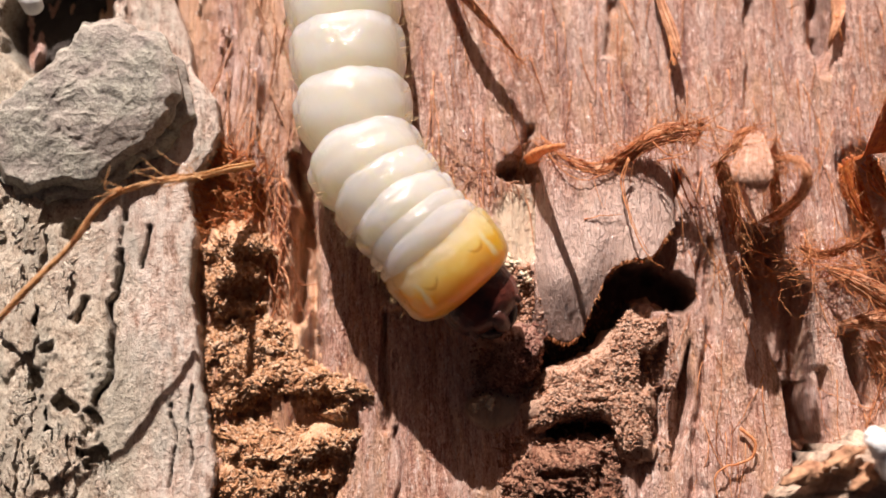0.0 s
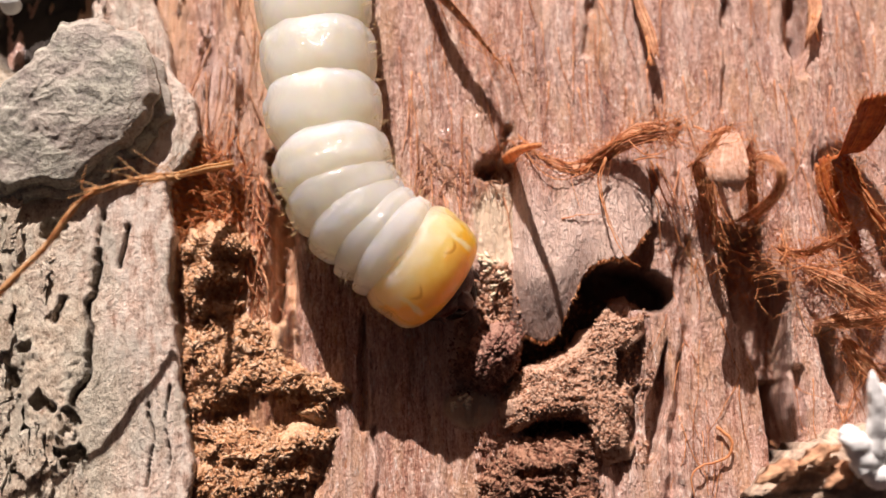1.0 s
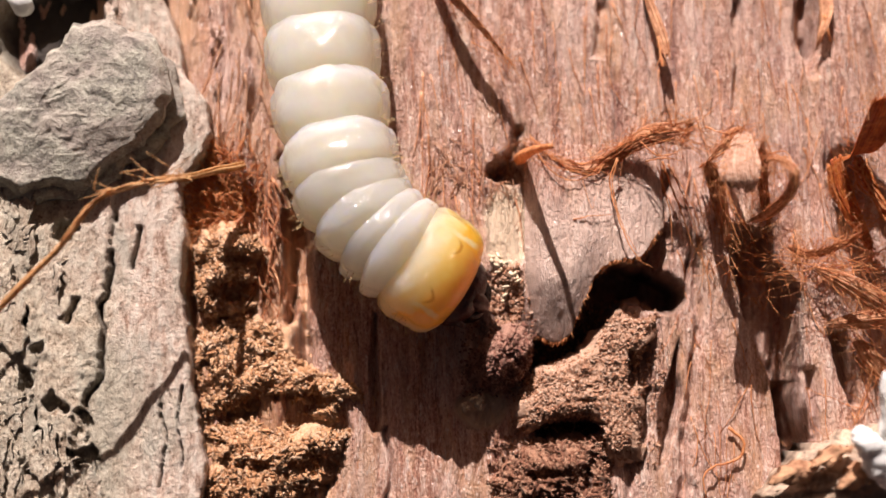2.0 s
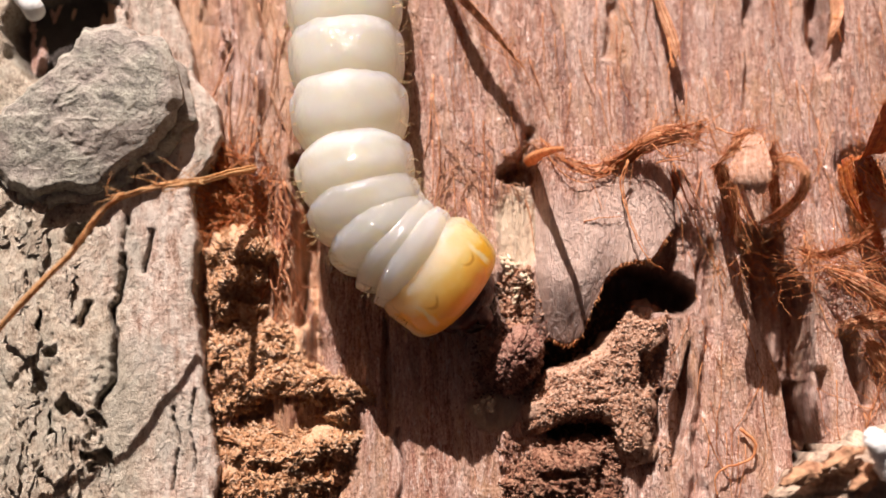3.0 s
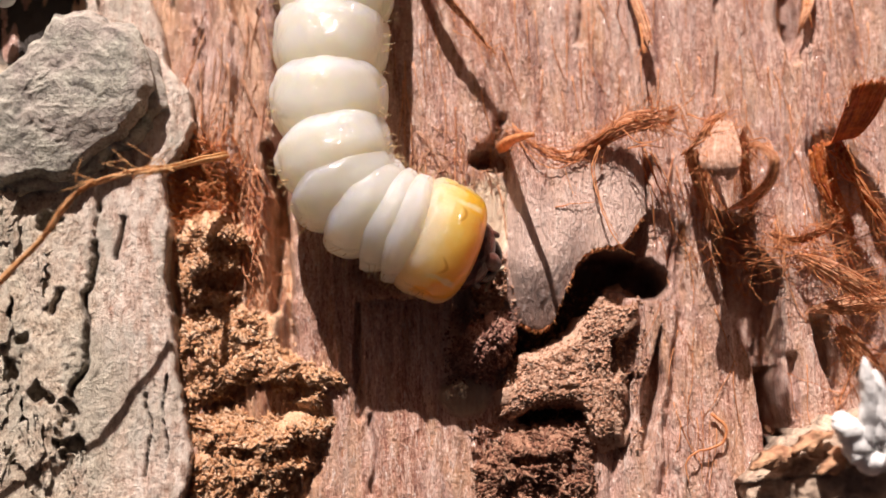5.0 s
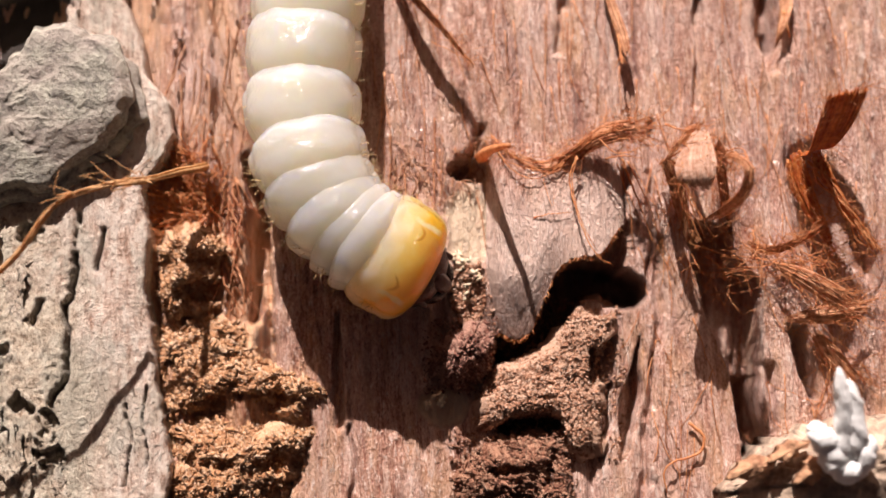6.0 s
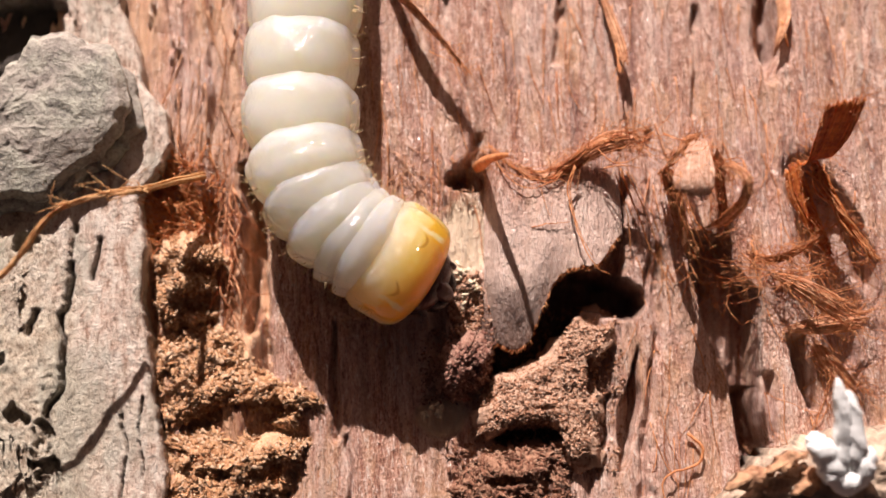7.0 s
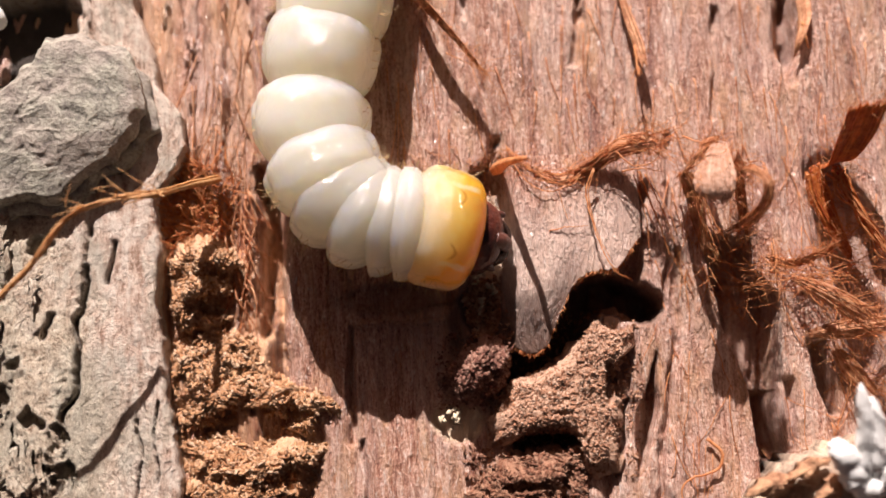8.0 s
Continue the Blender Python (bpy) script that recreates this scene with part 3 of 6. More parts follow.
def build_bark_plate():
    """The grey outer bark that is still on the log, with cracked and lifted layers."""
    v = np.concatenate([-21 - np.geomspace(0.3, 500, 24)[::-1], np.arange(-21, 22, 0.12), 22 + np.geomspace(0.3, 500, 24)])
    edge = across_y(BARK_EDGE, v) + 0.35 * cloudy(v * 0.37, v * 0 + 3.3, 71, 3) + 0.10 * cloudy(v * 1.13, v * 0 + 9.5, 69, 2)
    u = np.concatenate([np.geomspace(480, 19.2, 20), np.arange(19, 0.9, -0.11), np.arange(0.9, 0, -0.07), [0.0]])
    X = edge[:, None] - u[None, :]
    Y = np.repeat(v[:, None], len(u), 1)
    inset = np.repeat(u[None, :], len(v), 0)
    warp = 1.2 * cloudy(X * 0.25, Y * 0.25, 73, 3)
    rift = across_y(BARK_RIFT, Y) + 0.25 * cloudy(X * 0 + 2, Y * 0.7, 74, 4)
    layers = 0.32 * step(0.06, -0.06, X - rift) * step(-13.5, -11.5, Y + 0.8 * cloudy(X * 0.4, Y * 0, 70, 2))
    shift = 0.8 * cloudy(X * 0.9, Y * 0.5, 68, 4)
    for k, (away, tall) in enumerate(((7.4, 0.16), (9.6, 0.22))):
        layers = layers + tall * step(-0.02, 0.02, cloudy((X + shift) * 0.20, (Y + shift) * 0.07, 275 + 9 * k, 4) - 0.05) * step(away, away + 0.3, inset + shift)
    crust = step(-22.0, -23.5, X + 2.0 * cloudy(X * 0.2, Y * 0.2, 81, 3)) * step(-2.0, -4.0, Y)
    crack = np.abs(cloudy((X + 0.5 * warp) * 0.5, Y * 0.07, 77, 4))
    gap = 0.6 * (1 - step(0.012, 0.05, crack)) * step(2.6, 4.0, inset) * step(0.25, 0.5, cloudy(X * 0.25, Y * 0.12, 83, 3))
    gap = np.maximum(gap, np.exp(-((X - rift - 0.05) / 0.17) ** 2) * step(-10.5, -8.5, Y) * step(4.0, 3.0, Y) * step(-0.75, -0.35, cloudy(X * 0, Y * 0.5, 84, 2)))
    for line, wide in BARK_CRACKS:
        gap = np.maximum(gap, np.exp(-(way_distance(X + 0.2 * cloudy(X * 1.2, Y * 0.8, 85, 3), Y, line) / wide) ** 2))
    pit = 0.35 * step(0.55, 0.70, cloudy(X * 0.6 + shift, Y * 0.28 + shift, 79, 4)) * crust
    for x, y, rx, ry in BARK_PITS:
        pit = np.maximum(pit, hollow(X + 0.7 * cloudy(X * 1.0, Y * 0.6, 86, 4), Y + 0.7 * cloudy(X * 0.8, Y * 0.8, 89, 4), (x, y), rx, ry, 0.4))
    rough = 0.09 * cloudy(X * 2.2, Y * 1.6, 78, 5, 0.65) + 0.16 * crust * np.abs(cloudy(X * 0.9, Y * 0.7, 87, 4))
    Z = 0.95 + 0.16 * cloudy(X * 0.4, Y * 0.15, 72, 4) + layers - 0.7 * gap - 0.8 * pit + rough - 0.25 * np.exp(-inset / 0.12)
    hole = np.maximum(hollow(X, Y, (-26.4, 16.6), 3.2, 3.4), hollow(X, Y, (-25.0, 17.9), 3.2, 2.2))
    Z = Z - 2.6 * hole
    # slab too thin for a deep hole: its shade is put into the colour
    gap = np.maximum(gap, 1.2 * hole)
    verts, faces = slab(X, Y, Z, np.full(X.shape, -2.6))
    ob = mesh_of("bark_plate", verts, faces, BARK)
    tagged(ob, "weathered grey outer bark with a pinkish torn edge and lichen", "bark", kind="structure")
    pink = np.clip(1 - step(3.0, 7.5, inset + 2.0 * cloudy(X * 0.3, Y * 0.2, 80, 3)), 0, 1) * 0.9
    both = lambda a: np.concatenate([a.ravel(), a.ravel()])
    tint(ob, "pink", both(pink))
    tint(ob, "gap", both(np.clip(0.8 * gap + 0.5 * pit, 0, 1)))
    # thin loose scales lying over one another
    rng = np.random.default_rng(88)
    for k in range(30):
        y = rng.uniform(-19, 3.5)
        u = 6.8 + 10 * rng.random()
        x = float(across_y(BARK_EDGE, y)) - u
        a, b = rng.uniform(0.35, 1.0), rng.uniform(0.9, 2.8)
        ang = np.linspace(0, 2 * np.pi, 11, endpoint=False)
        r = rng.uniform(0.55, 1.25, 11)
        shape = [(x + a * q * math.cos(w), y + b * q * math.sin(w)) for q, w in zip(r, ang)]
        near = (np.abs(X - x) < 0.6) & (np.abs(Y - y) < 0.8)
        z = float(np.percentile(Z[near], 85)) + 0.10
        lean, tip = rng.normal(0, 0.04), rng.normal(0.03, 0.04)
        verts, faces = disc_slab(shape, lambda U, W, s: z + lean * (U - x) + tip * (W - y) + 0.06 * cloudy(U * 1.5, W * 0.8, 300 + k, 3), 0.16, 60, 8, 400 + k, 0.30)
        piece = mesh_of("scale", verts, faces, BARK, ob)
        tint(piece, "pink", np.full(len(verts), 0.3 * rng.random() * (u < 9)))
        tint(piece, "gap", np.zeros(len(verts)))
    return ob


def disc_slab(outline, top, thick, n=90, rings=26, seed=1, ragged=0.15):
    """A flat flake with a ragged outline; top(x, y, inward) gives its surface."""
    o = curve(outline + outline[:1], n + 1)[:-1]
    o = o + ragged * np.stack([cloudy(np.arange(n) * 0.35, np.zeros(n), seed, 3), cloudy(np.arange(n) * 0.35, np.ones(n), seed + 5, 3)], 1)
    mid = o.mean(0)
    s = np.linspace(0.02, 1, rings) ** 0.8
    X = mid[0] + s[:, None] * (o[:, 0] - mid[0])[None]
    Y = mid[1] + s[:, None] * (o[:, 1] - mid[1])[None]
    Z = top(X, Y, np.repeat(s[:, None], n, 1))
    verts, faces = [], []
    for k, zz in enumerate((Z, Z - thick)):
        verts.append(np.stack([X, Y, zz], -1).reshape(-1, 3))
    size = rings * n
    for r in range(rings - 1):
        for i in range(n):
            a, b, c, d = r * n + i, r * n + (i + 1) % n, (r + 1) * n + (i + 1) % n, (r + 1) * n + i
            faces += [(a, d, c, b), (a + size, b + size, c + size, d + size)]
    last = (rings - 1) * n
    faces += [(last + i, last + i + size, last + (i + 1) % n + size, last + (i + 1) % n) for i in range(n)]
    faces += [tuple(range(n)), tuple(range(2 * size - 1 - (rings - 1) * n, size - 1, -1))]
    return np.concatenate(verts), faces


# ---- the larva ----
def ring(name, a, c, half, parent, material=SKIN, lean=0.30, square=2.5, seed=1, pad=0.07, rows=44, cols=90, shelf=0.19, ridge=0.0, front=0.7, bow=0.15):
    """One body ring: half widths a (across), c (height), half (length); front is -y. bow: how far its rim arches back over the ring behind; front: how full it stays towards the next crease; shelf: its back slopes gently to the crease; ridge: a raised seam there."""
    v = np.sin(np.linspace(-np.pi / 2, np.pi / 2, rows))
    th = np.linspace(0, 2 * np.pi, cols, endpoint=False)
    V, T = np.meshgrid(v, th, indexing="ij")
    r = np.clip(1 - np.abs(V) ** (square + np.where(V < 0, front, 0.4)), 0, 1) ** 0.5
    lobe = 1 - 0.05 * (np.exp(-((T - 0.32) / 0.12) ** 2) + np.exp(-((T - np.pi + 0.32) / 0.12) ** 2)) * np.exp(-(V / 0.7) ** 2)
    dorsal = np.exp(-((T - np.pi / 2) / 0.75) ** 2)
    Yn = V + lean * (1 - V * V)
    slope = 1 - shelf * half / c * np.clip(Yn - lean - 0.03, 0, 2)
    back = np.clip(1 - np.abs(V) ** 3.4, 0, 1) ** 0.5 * slope
    r = np.where(V > 0.05, r + (back - r) * dorsal * step(0.0, 0.15, V), r)
    hump = 1 - 0.5 * pad * dorsal * np.exp(-((V + 0.3) / 0.25) ** 2) + ridge * dorsal * np.exp(-((V - 0.50) / 0.06) ** 2)
    wob = 1 + 0.026 * cloudy(T * 2.0 + seed * 7, V * 2.5 + seed, 90 + seed, 3) + 0.010 * cloudy(T * 6.0 + seed * 3, V * 5.0 + seed, 190 + seed, 2) * step(0.0, 0.4, V)
    R = r * lobe * hump * wob
    X, Z = a * R * np.cos(T), c * R * np.sin(T)
    Y = half * (V + lean * (1 - V * V)) - bow * a * np.cos(T) ** 2 * step(-0.3, 1.0, V)
    verts = np.stack([X, Y, Z], -1).reshape(-1, 3)
    faces = []
    for i in range(rows - 1):
        for k in range(cols):
            q = (k + 1) % cols
            faces.append((i * cols + k, (i + 1) * cols + k, (i + 1) * cols + q, i * cols + q))
    ob = mesh_of(name, verts, faces, material, parent)
    tint(ob, "band", (step(0.0, 0.15, V + 0.15 * cloudy(T * 3, V * 3, 95 + seed, 2)) * step(-0.2, 0.5, np.sin(T))).ravel())
    return ob


def bristles(parent, a, half, seed, count=26):
    rng = np.random.default_rng(seed)
    heap = Heap()
    for _ in range(count):
        side = rng.choice((-1, 1))
        th = rng.uniform(-0.5, 0.45)
        y = rng.uniform(-0.5, 0.5) * half
        root = np.array([side * a * 0.93 * math.cos(th), y, a * 0.9 * math.sin(th)])
        out = np.array([side * 1.0, rng.normal(0, 0.4), rng.normal(0.1, 0.4)])
        long = rng.uniform(0.35, 0.85)
        tube(heap, [root, root + out * long * 0.6, root + out * long + (0, rng.normal(0, 0.12), 0.05)], 0.022, 0.008, 5, 3)
    return heap.mesh("bristles", HAIR, parent, "short pale golden hairs")


LARVA_PARTS = {}


def build_larva():
    larva = new("beetle_larva")
    tagged(larva, "fat creamy white beetle larva with amber shield and dark head", "larva")
    sizes = [("tail", 2.6, 2.4, 2.6), ("b4", 3.2, 3.0, 3.0), ("b3", 3.5, 3.3, 3.3), ("b2", 3.65, 3.4, 3.6), ("b1", 3.75, 3.5, 3.7), ("S0", 3.85, 3.55, 3.8),
             ("S1", 3.85, 3.7, 3.4), ("S2", 3.85, 3.8, 3.1), ("S3", 3.85, 3.9, 2.6), ("S4", 3.75, 3.65, 2.2), ("S5", 3.65, 3.5, 2.1), ("S6", 3.65, 3.35, 1.5), ("S7", 3.75, 3.3, 1.5)]
    for n, (key, a, c, half) in enumerate(sizes):
        ob = ring("body_ring", a, c, half, larva, seed=n, square=2.5 if n < 10 else 2.2, pad=0.05 if n < 10 else 0.02)
        LARVA_PARTS[key] = ob
        bristles(ob, a, half, 100 + n, 30 if n < 11 else 16)
    shield = ring("shield", 3.95, 3.05, 2.7, larva, SHIELD, lean=-0.05, square=3.6, seed=40, pad=0.0, rows=70, shelf=0.20, ridge=0.02, front=0.0, bow=0.0)
    tagged(shield, "amber-orange glossy shield with pale seams")
    bristles(shield, 3.95, 2.7, 140, 40)
    LARVA_PARTS["P"] = shield
    head = ring("head", 2.55, 1.9, 2.1, larva, HEAD, lean=0.0, square=2.6, seed=41, pad=0.0, shelf=0.0, front=0.0, bow=0.0)
    tagged(head, "glossy black-brown head")
    for side in (-1, 1):
        heap = Heap()
        tube(heap, [(side * 0.9, -1.0, -0.2), (side * 0.95, -1.8, -0.3), (side * 0.6, -2.3, -0.35), (side * 0.2, -2.5, -0.35)], 0.8, 0.3, 12, 9)
        heap.mesh("mandible", JAW, head, "black biting jaw")
    heap = Heap()
    tube(heap, [(0, -1.2, 0.9), (0, -1.75, 0.75), (0, -2.2, 0.35), (0, -2.35, 0.0)], 0.75, 0.45, 12, 10)
    heap.mesh("upper_lip", LIP, head, "brownish-pink upper lip")
    for side in (-1, 1):
        heap = Heap()
        tube(heap, [(side * 1.5, -0.9, 0.7), (side * 1.75, -1.4, 0.6), (side * 1.8, -1.8, 0.4)], 0.34, 0.18, 10, 8)
        heap.mesh("feeler", LIP, head, "short reddish feeler")
    LARVA_PARTS["H"] = head
    return larva


# ---- crumbs, flap, strips ----
def frass(name, label, outline, height, material, seed, count, length, thick, base=0.0, lift=0.15, pits=(), flat=3.0):
    """A packed heap of chewed wood inside an outline: a lumpy mound with loose crumbs all over it."""
    heap = Heap()
    rng = np.random.default_rng(seed)
    outline = [p[:2] for p in outline]
    clump = 0.10 if flat > 4 else 0.42

    def top(X, Y, s):
        z = base + ground_height(X, Y) * 0.3 + height * (1 - s ** flat) * (0.75 + (0.14 if flat > 4 else 0.45) * cloudy(X * 0.5, Y * 0.5, seed, 3)) + clump * cloudy(X * 0.9, Y * 0.9, seed + 1, 4)
        for x, y, rx, ry, deep in pits:
            z = z - deep * hollow(X, Y, (x, y), rx, ry, 0.5)
        return z

    verts, faces = disc_slab(outline, top, 1.6, 140, 44, seed, 0.35)
    heap.add(verts, faces)
    lo, hi = np.min(outline, 0), np.max(outline, 0)
    xy = rng.uniform(lo - 0.3, hi + 0.3, (count * 4, 2))
    ins = inside(outline, xy[:, 0], xy[:, 1])
    keep = np.flatnonzero(ins | (rng.random(len(xy)) < 0.12))[:count]
    x, y, ins = xy[keep, 0], xy[keep, 1], ins[keep]
    o = curve(outline + outline[:1], 200)
    mid = curve(outline + outline[:1], 81)[:-1].mean(0)
    turn, reach = np.arctan2(o[:, 1] - mid[1], o[:, 0] - mid[0]), np.hypot(o[:, 0] - mid[0], o[:, 1] - mid[1])
    order = np.argsort(turn)
    k = np.clip(np.hypot(x - mid[0], y - mid[1]) / np.interp(np.arctan2(y - mid[1], x - mid[0]), turn[order], reach[order], period=2 * np.pi), 0, 1)
    z = np.where(ins, top(x, y, k), base + ground_height(x, y) + 0.05)
    long = length[0] + (length[1] - length[0]) * rng.random(len(x)) ** 3
    for n in range(len(x)):
        chip(heap, rng, (x[n], y[n], z[n] + rng.uniform(-0.10, lift)), long[n], min(rng.uniform(*thick), 0.6 * long[n]), 0.45)
    ob = heap.mesh(name, material, smooth=False)
    return tagged(ob, label, "frass", "heaps of chewed wood", "stuff")


def build_flap():
    xs = np.linspace(0, 1, 90)
    left, right = (5.76, -0.21, 1.00)[0], (15.31, 4.05, 1.00)[0]
    ends = [(5.57, -4.69, 0.80), (6.35, -5.50, 0.40), (7.64, -6.09, 0.30), (8.75, -5.59, 0.60), (9.52, -3.74, 1.20), (10.35, -1.90, 1.80), (11.41, -1.00, 2.00), (13.49, -0.81, 1.80), (15.10, 1.34, 1.20)]
    v = np.linspace(0, 1, 110)
    x = left + (right - left) * xs
    low = np.interp(x, [e[0] for e in ends], [e[1] for e in ends]) + 0.10 * cloudy(x * 2.5, x * 0, 95, 3)
    high = np.full_like(x, (10.23, 7.09)[1])
    X = np.repeat(x[None, :], len(v), 0)
    X = X + (v[:, None] - 0.4) * 0.0 + 0.55 * (1 - v[:, None]) * (xs[None, :] < 0.5) * (1 - xs[None, :] * 2)
    Y = high[None, :] + (low - high)[None, :] * v[:, None]
    s = xs[None, :]
    arch = 1.15 * (1 - (2 * s - 0.85) ** 2)
    Z = 0.75 + 0.35 * v[:, None] + arch * (0.3 + 0.7 * v[:, None]) - 2.0 * step(0.66, 1.06, v[:, None]) * step(0.6, 0.2, s) - 1.1 * step(0.10, 0.0, s)
    Z = Z + 0.10 * cloudy(X * 1.8, Y * 0.15, 96, 4) + 0.05 * cloudy(X * 4, Y * 2, 97, 2)
    verts, faces = slab(X, Y, Z, Z - 0.55)
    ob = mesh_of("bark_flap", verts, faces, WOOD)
    n = X.size
    # dark brown growing towards the bent lower end of the flap
    end_tone = (step(0.62, 0.98, v[:, None] + 0.08 * cloudy(X * 0.9, Y * 0.6, 98, 3)) * step(0.75, 0.35, s) * 0.9 + 0 * X).ravel()
    tint(ob, "rust", np.zeros(2 * n))
    tint(ob, "pale", np.zeros(2 * n))
    tint(ob, "dark_brown", np.concatenate([end_tone, end_tone]))
    rng = np.random.default_rng(97)
    heap = Heap()
    for _ in range(260):
        i = int(rng.integers(2, 88))
        a = np.array([X[-1, i], Y[-1, i], Z[-1, i] - 0.25 * rng.random()])
        d = np.array([rng.normal(0, 0.12), -rng.uniform(0.05, 0.35), rng.normal(-0.05, 0.1)])
        tube(heap, [a, a + d * 0.6, a + d], 0.05, 0.015, 5, 4)
    tagged(heap.mesh("frayed_edge", FIBRE, ob, "short frayed fibres along the torn end"), kind="stuff")
    silver_sheen = (0.62 * step(0.1, 0.5, v[:, None]) + 0 * X).ravel()
    tint(ob, "silver_sheen", np.concatenate([silver_sheen, silver_sheen]))
    return tagged(ob, "lifted tongue of pinkish-brown bark over a bored hole", "bark flap")


def strand(name, label, category, ways, material, seed, group=""):
    """A bundle of torn fibres: each way is (points, start radius, end radius)."""
    rng = np.random.default_rng(seed)
    heap = Heap()
    for points, r0, r1 in ways:
        tube(heap, points, r0, r1, 26, 6, 0.015, rng)
    return tagged(heap.mesh(name, material), label, category, group)


def build_long_fibre():
    spine = [(-13.01, 6.72, -0.40), (-14.23, 5.53, 3.80), (-15.21, 4.39, 7.24), (-16.66, 4.32, 7.16), (-18.05, 4.19, 7.05), (-19.59, 3.59, 7.82), (-21.02, 2.54, 8.19), (-22.68, 0.29, 8.19), (-24.69, -1.50, 7.86), (-27.20, -3.90, 7.40), (-30.20, -6.90, 6.80)]
    rng = np.random.default_rng(5)
    ways = []
    for k in range(7):
        off = rng.normal(0, 0.16, 3) * (1, 1, 0.6)
        pts = [tuple(np.array(p) + off * (0.4 + 0.6 * i / 10) + rng.normal(0, 0.05, 3)) for i, p in enumerate(spine)]
        cut = (0, 11) if k < 4 else (rng.integers(0, 3), rng.integers(6, 10))
        ways.append((pts[cut[0]:cut[1]], 0.16 if k < 4 else 0.10, 0.10 if k < 4 else 0.03))
    for k in range(9):
        i = rng.integers(2, 6)
        a = np.array(spine[i]) + rng.normal(0, 0.1, 3)
        ways.append(([a, a + (rng.normal(-0.5, 0.6), rng.normal(0.2, 0.5), 0.4), a + (rng.normal(-1.0, 0.8), rng.normal(0.5, 0.9), 0.5)], 0.05, 0.015))
    return strand("bark_fibre", "long straw-brown frayed fibre arching over the grey bark", "fibre", ways, STRAW, 5)


def jitter(points, rng, amount):
    return [tuple(np.array(p) + rng.normal(0, amount, 3)) for p in points]


def build_strip(name, label, pieces, threads, seed, material=None, group="torn strips", fuzz=0, sheet=None):
    """A torn strip of bark: ribbons (points, across, widths, thickness) and loose threads (points, radius)."""
    rng = np.random.default_rng(seed)
    strip = new(name)
    tagged(strip, label, "bark strip", group)
    for k, (points, across, widths, thick) in enumerate(pieces):
        heap = Heap()
        ribbon(heap, points, across, widths, thick * 0.16, 34, max(7, int(max(widths) / 0.07)), seed + k, 0.10)
        tagged(heap.mesh("torn_blade", ROSE if k == sheet else material or STRIP, strip, smooth=False), kind="stuff")
    for points, radius in threads:
        heap = Heap()
        tube(heap, points, radius, radius * 0.35, 22, 5, 0.02, rng)
        heap.mesh("thread", FIBRE, strip)
    if fuzz and pieces:
        # short torn hairs along the edges and ends of the blades
        heap = Heap()
        for _ in range(fuzz):
            points, across, widths, _ = pieces[int(rng.integers(0, len(pieces)))]
            q = 1 - rng.random() ** 1.5 if rng.random() < 0.6 else rng.random()
            i = int(min(q * (len(points) - 1), len(points) - 2))
            w = q * (len(points) - 1) - i
            a, b = np.array(points[i]), np.array(points[i + 1])
            way = (b - a) / (np.linalg.norm(b - a) + 1e-9)
            out = np.array(across[i]) * rng.choice((-1, 1))
            at = a + (b - a) * w + out * widths[i] * rng.uniform(0.3, 0.5)
            long = rng.uniform(0.5, 2.2)
            d = way * rng.normal(0.5, 0.5) + out * rng.uniform(0.0, 0.7) + rng.normal(0, 0.25, 3)
            bow = rng.normal(0, 0.28, 3) * long
            tube(heap, [at, at + d * long * 0.35 + bow * 0.6, at + d * long * 0.7 + bow, at + d * long + rng.normal(0, 0.3, 3) * long], rng.uniform(0.012, 0.03), 0.008, 9, 3)
        tagged(heap.mesh("torn_hairs", FIBRE, strip), kind="stuff")
    return strip


